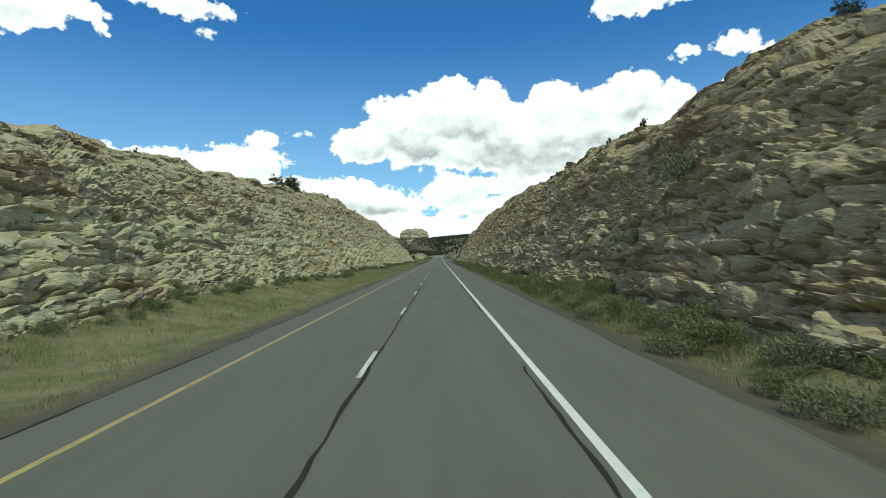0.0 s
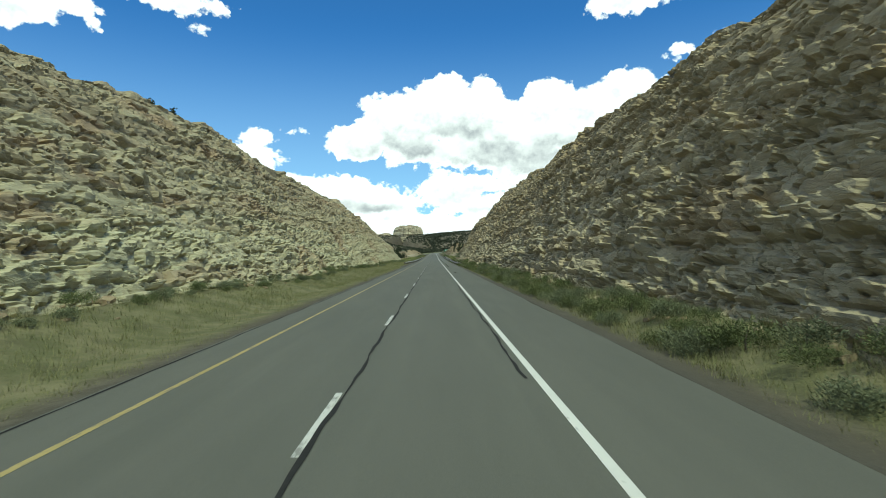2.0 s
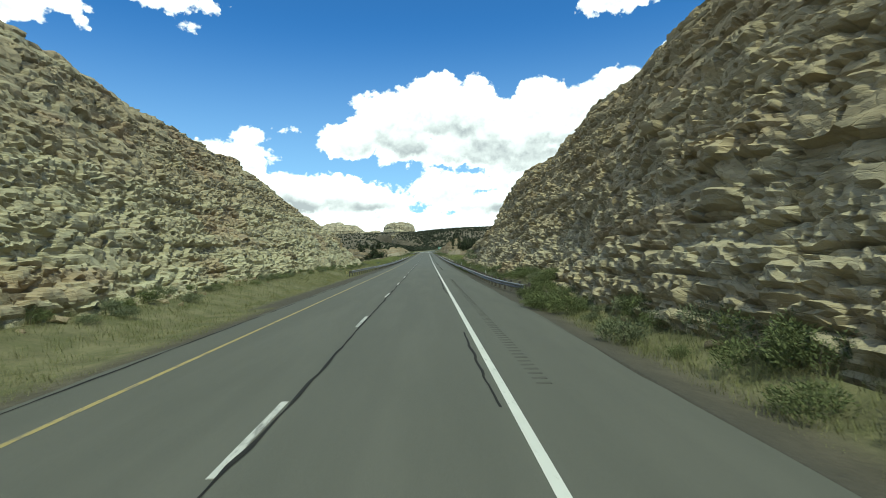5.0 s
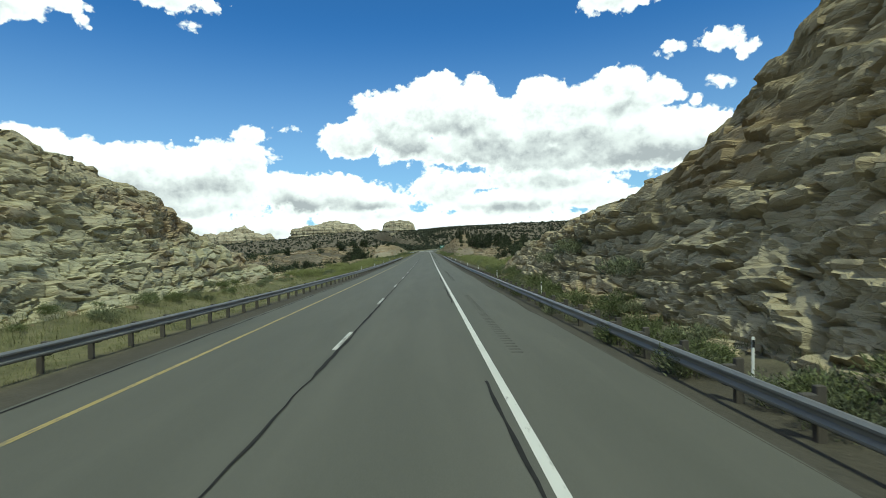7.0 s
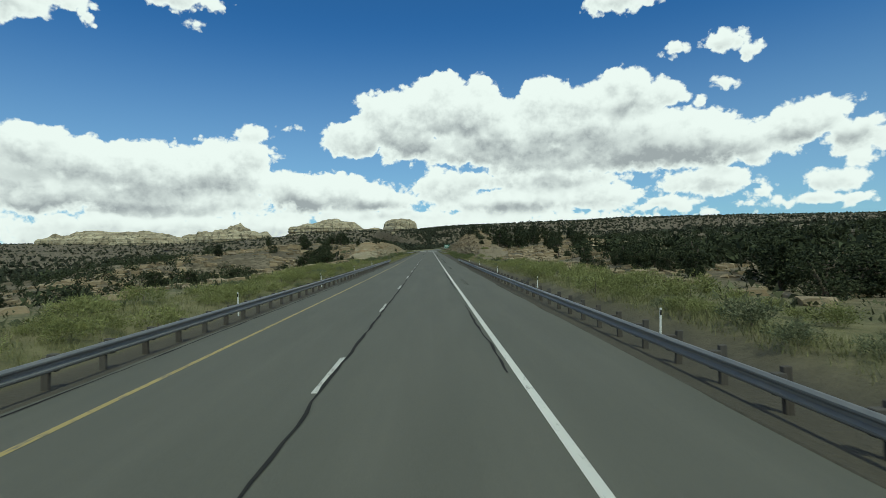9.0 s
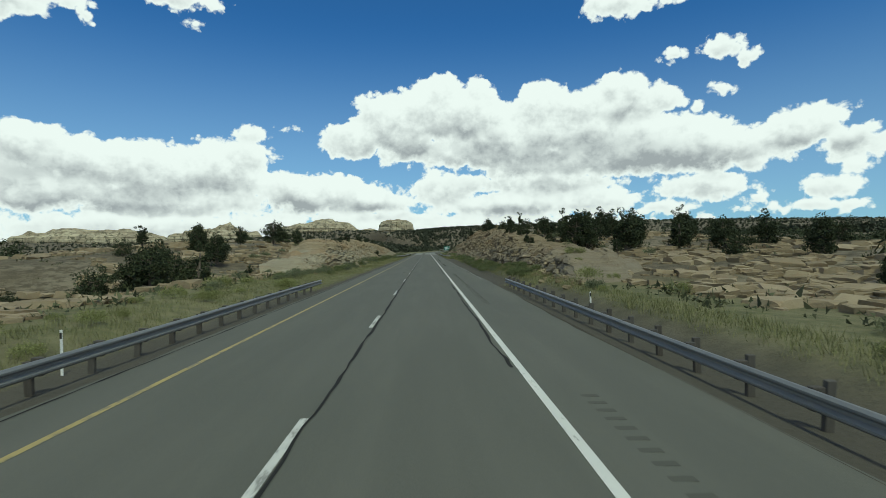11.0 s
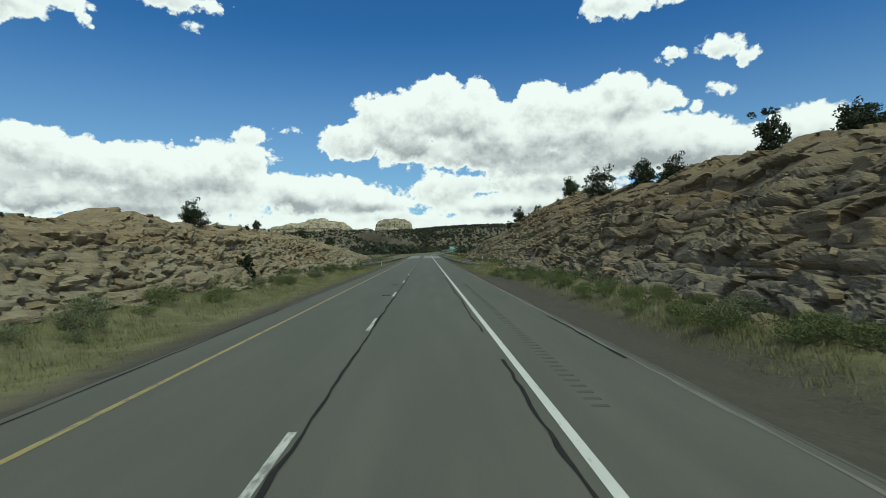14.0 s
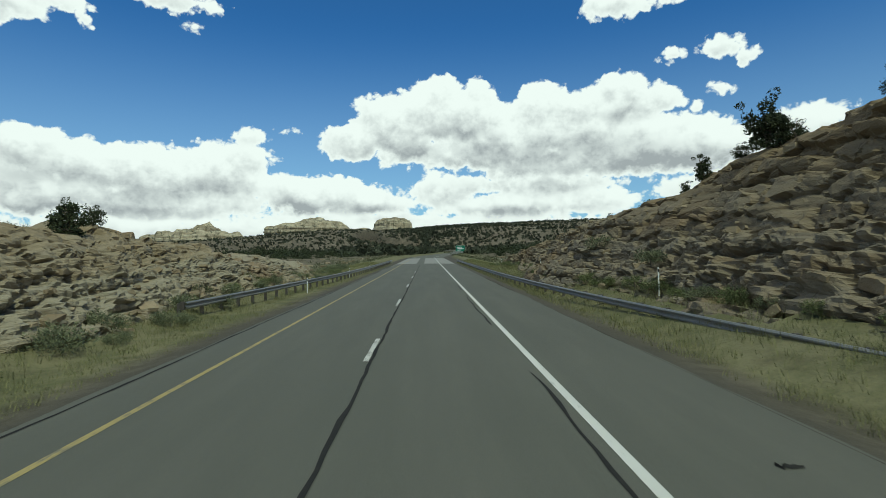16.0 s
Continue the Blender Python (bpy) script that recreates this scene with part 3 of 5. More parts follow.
def land(x, y):
    """Height of the ground sheet."""
    x, y = np.broadcast_arrays(np.asarray(x, float), np.asarray(y, float))
    rx = x - road_x(y)
    z0 = road_z(y)
    out = np.zeros(x.shape)
    for side in (-1, 1):
        d = np.maximum(rx * side, 0)
        back = ramp(d, 26, 70)
        h = brow(side, y) * (1 - back) + brow_wide(side, y) * back * np.where(y < 350, 1 - 0.75 * ramp(y, 250, 292), 1.0)
        v = verge(d, side)
        edge = toe(side, y) + np.maximum(h - 1.0, 0) * lean(side, y)
        t = toe(side, y)
        body = np.where(d < t, v, np.minimum(0.9 + np.maximum(d - t - 1.7, -0.6) / lean(side, y), h) - 1.1 + 0.05 * np.maximum(d - edge, 0))
        natural = np.where(d < 10, v, 0) + np.where(d >= 10, verge(np.full_like(d, 10.0), side), 0) * (1 - ramp(d, 10, 24)) + wild(rx, y) * ramp(d, 10, 26)
        in_cut = ramp(h, 0.2, 1.4) * np.where(y > 350, 1 - ramp(d, 34, 78), 1.0)
        shape = natural * (1 - in_cut) + np.maximum(body, np.where(d > edge, (h - 0.95 + 0.04 * (d - edge)) * (1 - ramp(d - edge, 15, 60)) + (0.55 * natural + 0.9 * h) * ramp(d - edge, 15, 60), -9)) * in_cut
        out = np.where((rx * side) >= 0, shape, out)
    under = (rx > -4.8) & (rx < 6.6)
    return z0 + np.where(under, out - 0.35, out)


def grow(a, b, first, rate):
    v, s = [a], first
    while v[-1] < b:
        v.append(v[-1] + s)
        s *= rate
    return v


def make_ground():
    near = list(np.arange(5.0, 44.0, 0.9))
    xs = np.array([-v for v in grow(44.0, 3200, 1.2, 1.075)][::-1] + [-v for v in near][::-1] + [0.0] + near + grow(44.0, 3200, 1.2, 1.075))
    xs = np.unique(np.concatenate([xs, (-4.85, -4.75, 6.55, 6.7)]))
    ys = np.array([-900.0, -500, -300, -180] + list(np.arange(-100, 700, 2.6)) + grow(700, 4600, 3.0, 1.028))
    X, Y = np.meshgrid(xs, ys, indexing="ij")
    X = X + road_x(Y) * (np.abs(X) < 400)
    Z = land(X, Y)
    rx = X - road_x(Y)
    d = np.abs(rx)
    cut = np.where(rx < 0, brow(-1, Y), brow(1, Y))
    grass = ramp(d, np.where(rx < 0, 5.6, 7.4), np.where(rx < 0, 6.6, 8.6)) * (1 - ramp(d, 12.5, np.where(cut > 1, 14.0, 24.0))) * 0.95
    gravel_share = (1 - ramp(d, np.where(rx < 0, 5.4, 7.2), np.where(rx < 0, 6.5, 8.4))) * 0.95
    near_road = (1 - ramp(Y, 900, 1000)) * (1 - ramp(Z - road_z(Y), 1.0, 2.0))
    grass, gravel_share = grass * near_road, gravel_share * near_road
    railed = ((Y > 192) & (Y < 396)) | (Y > 600) | ((Y > 400) & (Y < 512) & (rx > 0))
    bare = 1 - ramp(d, np.where(rx < 0, 6.6, 8.8), np.where(rx < 0, 7.8, 10.2))
    gravel_share = np.where(railed, np.maximum(gravel_share, 0.9 * bare * near_road), gravel_share)
    grass = np.where(railed, grass * (1 - 0.85 * bare), grass)
    slick = 0.34 * ramp(fbm(X / 45.0, Y / 45.0, 21), 0.0, 0.2) * ramp(d, 16, 30)
    col = np.stack([grass, slick, gravel_share, np.ones_like(Z)], -1)
    me = mesh_of("ground", np.stack([X, Y, Z], -1), grid_faces(len(xs), len(ys)), M_SOIL, True, col.reshape(-1, 4), "cover")
    tagged(new("ground", me), "pale desert soil with dry grass and bare slickrock", "ground", kind="structure")


def strip(name, x0, x1, y0, y1, lift, mat, step=4.0, wobble=None, thick=0.0, cross=1):
    """A band along the road, laid on its crowned surface; with thick it gets sides."""
    ys = np.arange(y0, y1 + step * 0.5, step) if y1 - y0 > step else np.array([y0, y1])
    fx = np.linspace(0, 1, cross + 1)
    off = wobble(ys) if wobble is not None else (np.zeros_like(ys), np.ones_like(ys))
    mid, half = (x0 + x1) / 2 + off[0], (x1 - x0) / 2 * off[1]
    X = (mid - half)[:, None] + 2 * half[:, None] * fx[None, :]
    Y = np.repeat(ys[:, None], cross + 1, 1)
    Z = road_z(Y) + fall(X, Y) + lift
    X = X + road_x(Y)
    if thick:
        X = np.concatenate([X[:, :1], X, X[:, -1:]], 1)
        Y = np.concatenate([Y[:, :1], Y, Y[:, -1:]], 1)
        Z = np.concatenate([Z[:, :1] - thick, Z, Z[:, -1:] - thick], 1)
    return mesh_of(name, np.stack([X, Y, Z], -1), grid_faces(*X.shape, flip=True), mat, False)


def make_road():
    def ragged(ys):
        return 0.05 * lattice(ys / 1.7, ys * 0, 3) + 0.08 * lattice(ys / 9.0, ys * 0, 4), 1 + 0 * ys
    xs = np.array([-4.95, -4.9, -3.5, -1.8, 0.0, 1.8, 3.7, 5.2, 6.7, 6.75])
    ys = np.arange(-300, 1010, 1.0)
    X, Y = np.meshgrid(xs, ys, indexing="ij")
    edge = 0.06 * lattice(Y / 1.3, X, 3) + 0.10 * lattice(Y / 7.0, X, 4)
    X = X + np.where((X < -4) | (X > 6), edge, 0)
    Z = road_z(Y) + fall(X, Y)
    Z[0], Z[-1] = Z[0] - 0.3, Z[-1] - 0.3
    me = mesh_of("road", np.stack([X + road_x(Y), Y, Z], -1), grid_faces(len(xs), len(ys)), M_ASPHALT, False)
    road = tagged(new("road", me), "worn grey asphalt carriageway of two lanes with shoulders", "road", kind="structure")
    part("edge_line", strip("edge_line", 3.64, 3.80, -300, 1005, 0.005, M_WHITE, 3.0), road, label="solid white edge line")
    part("median_line", strip("median_line", -3.56, -3.43, -300, 1005, 0.005, M_YELLOW, 3.0), road, label="solid yellow edge line")
    bm = bmesh.new()
    box_bm(bm, -0.09, 1.525, -0.004, 0.12, 3.05, 0.008)
    dash = bm_mesh("lane_dash", bm, M_DASH)
    for k in range(-8, 80):
        y = 11.0 + 12.19 * k
        if y > 590 and y < 700:
            continue
        sl = math.atan((float(road_z(y + 3)) - float(road_z(y))) / 3.0)
        part("lane_dash", dash, road, pose(float(road_x(y)), y, float(road_z(y)) + 0.010, math.degrees(sl)))
    def seam(seed, swing):
        def f(ys):
            a = swing * lattice(ys / 2.2, ys * 0, seed) + 0.6 * swing * lattice(ys / 0.6, ys * 0, seed + 1)
            return a, 0.75 + 0.6 * lattice(ys / 0.9, ys * 0, seed + 2) + 0.25
        return f
    part("tar_seam", strip("tar_seam", -0.015, 0.05, -60, 612, 0.0125, M_TAR, 0.3, seam(5, 0.04)), road, label="black tar sealing the lane joint")
    for k, (a, b) in enumerate(((4, 12), (24, 33), (35.5, 47), (62, 70.5), (76, 108), (124, 129), (130.5, 152), (172, 180), (196, 221),
                                (231, 239), (255, 266), (272, 281), (305, 318), (327, 352), (371, 398), (413, 428), (433, 470), (474, 508),
                                (512, 524), (526.5, 534), (541, 553), (557, 561))):
        part("tar_seam", strip("tar_seam", 3.47 - 0.04 * (a > 410), 3.53 - 0.04 * (a > 410), a, b, 0.0075, M_TAR, 0.3, seam(40 + k, 0.045)), road, label="black tar over a lane crack")
    part("edge_joint", strip("edge_joint", -4.80, -4.74, -60, 612, 0.006, M_TAR, 0.5, seam(91, 0.03)), road, label="dark ragged joint along the paving's edge")
    part("shoulder_seam", strip("shoulder_seam", 6.46, 6.55, 405, 522, 0.006, M_SEAM, 0.5, seam(95, 0.04)), road, label="pale worn seam along the shoulder")
    for k, (a, b) in enumerate(((418, 424), (433, 435.5), (441, 444), (452, 453.5), (470, 478))):
        part("tar_seam", strip("tar_seam", 6.38, 6.46, a, b, 0.0095, M_TAR, 0.3, seam(110 + k, 0.03)), road, label="black tar over a shoulder crack")
    deck_me = strip("bridge_deck", -4.8, 6.6, 624, 690, 0.004, M_DECK, 4.0, None, 0.0, 6)
    part("bridge_deck", deck_me, road, label="paler concrete bridge deck")
    part("deck_joint", strip("deck_joint", -4.8, 6.6, 622.6, 624, 0.006, M_TAR, 1.4, None, 0.0, 4), road)
    # rumble grooves along the right shoulder, as thin dark bars
    bm = bmesh.new()
    for y in np.arange(95, 512, 0.42):
        if lattice(np.array([y / 14.0]), np.array([0.5]), 71)[0] < 0.1:
            continue
        x = 4.55
        box_bm(bm, x, y, float(road_z(y)) - 0.02 * x + 0.000, 0.30, 0.14, 0.008)
    tagged(part("rumble_strip", bm_mesh("rumble_strip", bm, material("rumble_grooves", plain((0.079, 0.078, 0.064), 0.05), 0.95)), road), kind="stuff")


def rock_face(name, side, knots, label, y0, y1, res_y, res, mat):
    """A blasted cut in bedded, broken sandstone."""
    ys = np.arange(y0, y1, res_y)
    hmax = max(knots[1])
    nv = int(hmax * 1.22 / res) + int(5.0 / (res * 1.6))
    n_back = int(5.0 / (res * 1.6))
    n_face = nv - n_back
    h = np.interp(ys, knots[0], knots[1]) + jagged(side, ys)
    h = np.maximum(h, 0.15)
    t, ln = toe(side, ys), lean(side, ys)
    f = np.linspace(0, 1, n_face)[None, :]
    low = -0.5
    z = low + (h[:, None] - low) * f
    # the face is steeper low down and rounds off at the brow
    d = t[:, None] + np.maximum(z - 1.0, -1.2) * ln[:, None]
    d = d + 0.9 * ramp(f, 0.82, 1.0) * ln[:, None] * np.minimum(h[:, None] / 6.0, 1.6)
    g = np.linspace(0, 1, n_back + 1)[None, 1:]
    zb = h[:, None] + 0.35 * g + 0.25 * lattice(ys[:, None] / 3.0 + g * 2, g * 5 + 0 * ys[:, None], 23)
    db = d[:, -1:] + 5.0 * g
    z, d = np.concatenate([z, zb - 0.9 * ramp(g, 0.5, 1.0)], 1), np.concatenate([d, db], 1)
    Y = np.repeat(ys[:, None], z.shape[1], 1)
    on_face = 1 - 0.75 * np.concatenate([np.zeros((len(ys), n_face)), np.repeat(g, len(ys), 0)], 1)
    dip = z + 0.018 * Y * side + 0.5 * lattice(Y / 23.0, z / 9.0, 41)
    near_cut = y1 < 350
    fit = 1.0 if near_cut else (0.85 if side < 0 else 1.1)
    # whole ledges in some stretches, shattered stone in others
    whole = ramp(lattice(Y / 9.0, dip / 2.0, 53), -0.35, 0.35)
    along = Y + 0.30 * lattice(Y / 1.2, dip / 0.6, 57) + 0.45 * lattice(Y / 3.1, dip / 1.1, 56)
    up = dip + 0.12 * lattice(Y / 1.4, dip / 0.9, 58) + 0.09 * lattice(Y / 4.5, dip / 1.4, 60)
    # beds of uneven thickness, each set back or proud, with open joints between
    warped = up / (0.80 * fit) + 0.5 * lattice(Y / 70.0, up / 1.9, 43)
    bed = np.floor(warped)
    in_bed = warped - bed
    bed_out = 0.26 * (rnd(bed, bed * 0 + side, 47) - 0.5) + 0.17 * lattice(Y / 6.0, bed * 3.7, 44)
    joint = -0.50 * np.exp(-in_bed / 0.12) * np.clip(0.35 + lattice(Y / 3.5, bed * 7.3, 73), 0, 1)
    # blocks broken along the beds, their tops overhanging
    gap1, a1, b1, c1, px1, py1 = cells(along / (1.45 * fit), up / (0.50 * fit), 61, 0.98)
    gap2, a2, b2, c2, px2, py2 = cells(along / (0.60 * fit), up / (0.23 * fit), 67, 0.98)
    big = 0.40 * (a1 - 0.5) + 0.22 * (b1 - 0.5) * px1 * 2 + 0.34 * (c1 - 0.1) * py1
    small = (0.17 * (a2 - 0.5) + 0.10 * (b2 - 0.5) * px2 * 2 + 0.20 * (c2 - 0.1) * py2) * (1.0 - 0.85 * whole)
    crack = -0.38 * np.exp(-gap1 / 0.035) - 0.15 * (1.0 - 0.8 * whole) * np.exp(-gap2 / 0.06)
    swell = 0.9 * fbm(Y / 13.0, z / 8.0, 79) + 0.40 * fbm(Y / 3.4, z / 2.0, 83)
    bold = 1.1 if near_cut else (1.25 if side < 0 else 1.2)
    out = bold * (big + small + crack + bed_out + joint) * on_face + swell * (0.4 + 0.6 * on_face) + 0.05 * fbm(Y / 0.45, z / 0.3, 89, 3)
    fade = ramp(h, 0.4, 2.5)[:, None]
    out = out * fade
    X = side * (d - out * 0.92)
    Z = z + out * (0.28 + 0.5 * (1 - on_face)) + road_z(Y) - (1.3 * (1 - ramp(h, 0.3, 1.6)))[:, None]
    tone = np.clip(0.10 + 0.40 * a1 + 0.40 * a2, 0, 1)
    bed_tone = rnd(bed, bed * 0 + 5 + side, 97) * 0.6 + 0.4 * (0.5 + 0.5 * lattice(Y / 30.0, dip / 2.0, 99))
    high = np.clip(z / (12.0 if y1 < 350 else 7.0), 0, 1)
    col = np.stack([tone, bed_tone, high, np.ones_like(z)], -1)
    me = mesh_of(name, np.stack([X, Y, Z], -1), grid_faces(*X.shape, flip=side < 0), mat, False, col.reshape(-1, 4), "stone")
    ob = tagged(new(name, me), label, "rock face", kind="structure")
    spots = np.stack([X, Y, Z], -1)[:, 2:n_face - 1][:, ::2].reshape(-1, 3)
    return ob, spots


make_ground()
make_road()
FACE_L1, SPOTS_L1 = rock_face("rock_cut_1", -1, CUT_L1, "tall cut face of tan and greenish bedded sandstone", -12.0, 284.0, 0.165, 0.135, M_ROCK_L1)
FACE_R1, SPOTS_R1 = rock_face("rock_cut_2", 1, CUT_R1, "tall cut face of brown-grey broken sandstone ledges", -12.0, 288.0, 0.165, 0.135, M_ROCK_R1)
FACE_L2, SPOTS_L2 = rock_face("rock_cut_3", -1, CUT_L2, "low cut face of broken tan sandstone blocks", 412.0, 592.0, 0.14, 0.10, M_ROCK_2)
FACE_R2, SPOTS_R2 = rock_face("rock_cut_4", 1, CUT_R2, "cut face of grey-tan fractured sandstone blocks", 388.0, 592.0, 0.14, 0.11, M_ROCK_R2_SHADED)

# ---- far rocks: the butte and the mesas ----
def mesa(name, label, cx, cy, base, rx, ry, top, talus, seed, tilt=0.0, dome=0.0, square=0.0, nu=160, nv=46):
    """A cliffed rock with a talus foot, fluted walls and an uneven top."""
    a = np.linspace(0, 2 * np.pi, nu, endpoint=False)[:, None]
    v = np.linspace(0, 1, nv)[None, :]
    foot, wall = 0.22, 0.72
    z = np.where(v < foot, base + talus * v / foot,
                 np.where(v < wall, base + talus + (top - base - talus) * (v - foot) / (wall - foot), top + dome * ramp(v, wall, 1.0)))
    r = np.where(v < foot, 1.25 - 0.22 * (v / foot), np.where(v < wall, 1.03 - 0.07 * ((v - foot) / (wall - foot)) - 0.12 * ((v - foot) / (wall - foot)) ** 6, 0.84 * (1 - (v - wall) / (1 - wall)) ** 0.4))
    ca, sa = np.cos(a), np.sin(a)
    flute = (0.035 if square else 0.10) * lattice(ca * 7 + 20 + 0 * v, sa * 7 + z / 40.0, seed) + 0.03 * lattice(ca * 19 + 20 + 0 * v, sa * 19 + z / 25.0, seed + 1)
    box = (np.abs(np.cos(a - 0.5)) ** 5 + np.abs(np.sin(a - 0.5)) ** 5) ** -0.2
    plan = (1 - square) + square * box + 0.14 * lattice(ca * 2.2 + 9, sa * 2.2 + 9, seed + 2)
    step = 0.06 * (rnd(np.floor(z / 5.0), z * 0, seed + 3) - 0.5)
    rr = r * plan * (1 + (flute + step) * (v < 0.9))
    X, Y = cx + rx * rr * ca, cy + ry * rr * sa
    rough_top = ramp(v, wall - 0.1, wall + 0.06)
    Z = z + rough_top * ((top - base) * (0.16 if square else 0.40) * fbm(X / (20.0 if square else 34.0), Y / 34.0, seed + 4) + tilt * (X - cx)) + 0.8 * lattice(X / 4.0, Y / 4.0, seed + 5)
    f = grid_faces(nu, nv)
    i = np.arange(nv - 1)
    seam = np.stack([(nu - 1) * nv + i, i, i + 1, (nu - 1) * nv + i + 1], -1)
    me = mesh_of(name, np.stack([X, Y, Z], -1), np.concatenate([f, seam]), M_BUTTE, False)
    return tagged(new(name, me), label, "rock formation")


mesa("butte", "sunlit pale sandstone butte with sheer fluted walls", -92, 1985, 34, 48, 46, 88, 12, 5, 0.03, 7, 0.55)
mesa("mesa", "low grey-tan sandstone mesa on a wooded ridge", -350, 2080, 30, 118, 80, 84, 26, 15, 0.05, 9)
mesa("mesa", "small conical sandstone hill on a pale ridge", -632, 2050, 12, 40, 44, 80, 40, 25, 0, 12)
mesa("mesa", "long pale sandstone ridge with ledges", -640, 2000, 5, 130, 70, 60, 22, 35, -0.02, 4)
mesa("mesa", "broad pale sandstone mesa with stepped cliffs", -772, 1590, -6, 150, 90, 42, 20, 45, 0.03, 8)
mesa("mesa", "small stepped sandstone knob on the broad mesa", -815, 1592, 20, 42, 40, 50, 12, 65, 0.0, 5)
mesa("mesa", "low tan slickrock ridge with scattered junipers", -210, 2030, 36, 60, 40, 66, 16, 55, 0.0, 3)


# ---- plants ----
def leaves_at(centres, radii, per, size, rng, flat=0.8):
    """Small three-sided leaf sprays round each centre."""
    c = np.repeat(centres, per, 0)
    r = np.repeat(radii, per)[:, None]
    n = len(c)
    d = rng.normal(size=(n, 3))
    d /= np.linalg.norm(d, axis=1)[:, None]
    p = c + d * r * rng.uniform(0.45, 1.0, (n, 1)) ** 0.6 * np.array((1, 1, flat))
    u = rng.normal(size=(n, 3)) + d * 0.4
    u /= np.linalg.norm(u, axis=1)[:, None]
    w = np.cross(u, rng.normal(size=(n, 3)))
    w /= np.linalg.norm(w, axis=1)[:, None]
    s = size * rng.uniform(0.6, 1.4, (n, 1))
    tri = np.stack([p - w * s * 0.45, p + w * s * 0.45, p + u * s * 1.2], 1)
    return tri.reshape(-1, 3)


def tri_mesh(name, verts, mat):
    return mesh_of(name, verts, np.arange(len(verts)).reshape(-1, 3), mat, False)


def tube(path, radii, sides=6):
    """A tapered limb along a path: places and four-sided faces."""
    path = np.asarray(path, float)
    ang = np.linspace(0, 2 * np.pi, sides, endpoint=False)
    rings = []
    for i, p in enumerate(path):
        t = path[min(i + 1, len(path) - 1)] - path[max(i - 1, 0)]
        t = t / (np.linalg.norm(t) + 1e-9)
        u = np.cross(t, (0.31, 0.95, 0.05))
        u = u / np.linalg.norm(u)
        w = np.cross(t, u)
        rings.append(p + radii[i] * (np.cos(ang)[:, None] * u + np.sin(ang)[:, None] * w))
    f = []
    for i in range(len(path) - 1):
        for k in range(sides):
            f.append((i * sides + k, i * sides + (k + 1) % sides, (i + 1) * sides + (k + 1) % sides, (i + 1) * sides + k))
    return np.concatenate(rings), np.array(f)


def tubes_mesh(name, limbs, mat):
    vs, fs, n = [], [], 0
    for path, radii in limbs:
        v, f = tube(path, radii)
        vs.append(v), fs.append(f + n)
        n += len(v)
    return mesh_of(name, np.concatenate(vs), np.concatenate(fs), mat, True)


def juniper_meshes(seed, height, spread, openness, per=46):
    rng = np.random.default_rng(seed)
    limbs, tips = [], []
    stems = rng.integers(1, 4)
    for _ in range(stems):
        lean_to = rng.normal(size=2) * 0.22 * spread
        top = np.array((lean_to[0], lean_to[1], height * rng.uniform(0.62, 0.8)))
        ctrl = np.array((lean_to[0] * 0.2 + rng.normal() * 0.1, lean_to[1] * 0.2 + rng.normal() * 0.1, height * 0.3))
        t = np.linspace(0, 1, 6)[:, None]
        path = 2 * t * (1 - t) * ctrl + t * t * top + np.array((0, 0, -0.15)) * (1 - t)
        limbs.append((path, np.linspace(0.17, 0.045, 6) * height / 3.6))
        for k in range(7):
            s = rng.uniform(0.28, 0.95)
            a = rng.uniform(0, 2 * np.pi)
            p0 = path[int(s * 5)]
            reach = spread * rng.uniform(0.45, 1.0) * (1.15 - 0.6 * s)
            p1 = p0 + np.array((np.cos(a) * reach, np.sin(a) * reach, rng.uniform(0.0, 0.35) * height * (1 - 0.5 * s)))
            mid = (p0 + p1) / 2 + rng.normal(size=3) * 0.12
            limbs.append((np.array((p0, mid, p1)), np.array((0.07, 0.045, 0.015)) * height / 3.6))
            tips += [p1, mid * 0.35 + p1 * 0.65]
        tips.append(top + (0, 0, height * 0.12))
    tips = np.array(tips)
    keep = rng.uniform(size=len(tips)) > openness
    tips = tips[keep] if keep.sum() > 6 else tips
    extra = tips[rng.integers(0, len(tips), len(tips))] * rng.uniform(0.55, 1.0, (len(tips), 1)) * (1, 1, 1) + rng.normal(size=(len(tips), 3)) * (0.3, 0.3, 0.25)
    extra[:, 2] += 0.18 * height
    skirt = tips[::2] * (0.85, 0.85, 0.42) + rng.normal(size=(len(tips[::2]), 3)) * (0.25, 0.25, 0.1)
    cen = np.concatenate([tips, extra, skirt])
    cen[:, 2] = np.maximum(cen[:, 2], 0.30)
    rad = rng.uniform(0.26, 0.52, len(cen)) * spread * 0.62
    return tubes_mesh("trunk", limbs, M_BARK), tri_mesh("crown", leaves_at(cen, rad, per, 0.105 * height / 3.6 + 0.025, rng), M_JUNIPER)


def ground_z(x, y):
    return float(land(np.array([x]), np.array([y]))[0])


def brow_z(x, y):
    """Ground or the top of a rock face, whichever is higher."""
    side = -1 if x < 0 else 1
    h = float(brow(side, np.array([float(y)]))[0])
    d = abs(x)
    t = float(toe(side, np.array([float(y)]))[0])
    z = ground_z(x, y)
    if h > 0.8 and d > t:
        top = h + float(jagged(side, np.array([float(y)]))[0])
        ln = float(lean(side, np.array([float(y)]))[0])
        face = min(1.0 + (d - t - 0.7 * ln * min(top / 6.0, 1.6)) / ln, top)
        z = max(z, float(road_z(y)) + face - 0.12)
    return z


def thing_at(name, label, category, x, y, z, group=""):
    ob = new(name)
    ob.matrix_basis = pose(x, y, z)
    return tagged(ob, label, category, group)


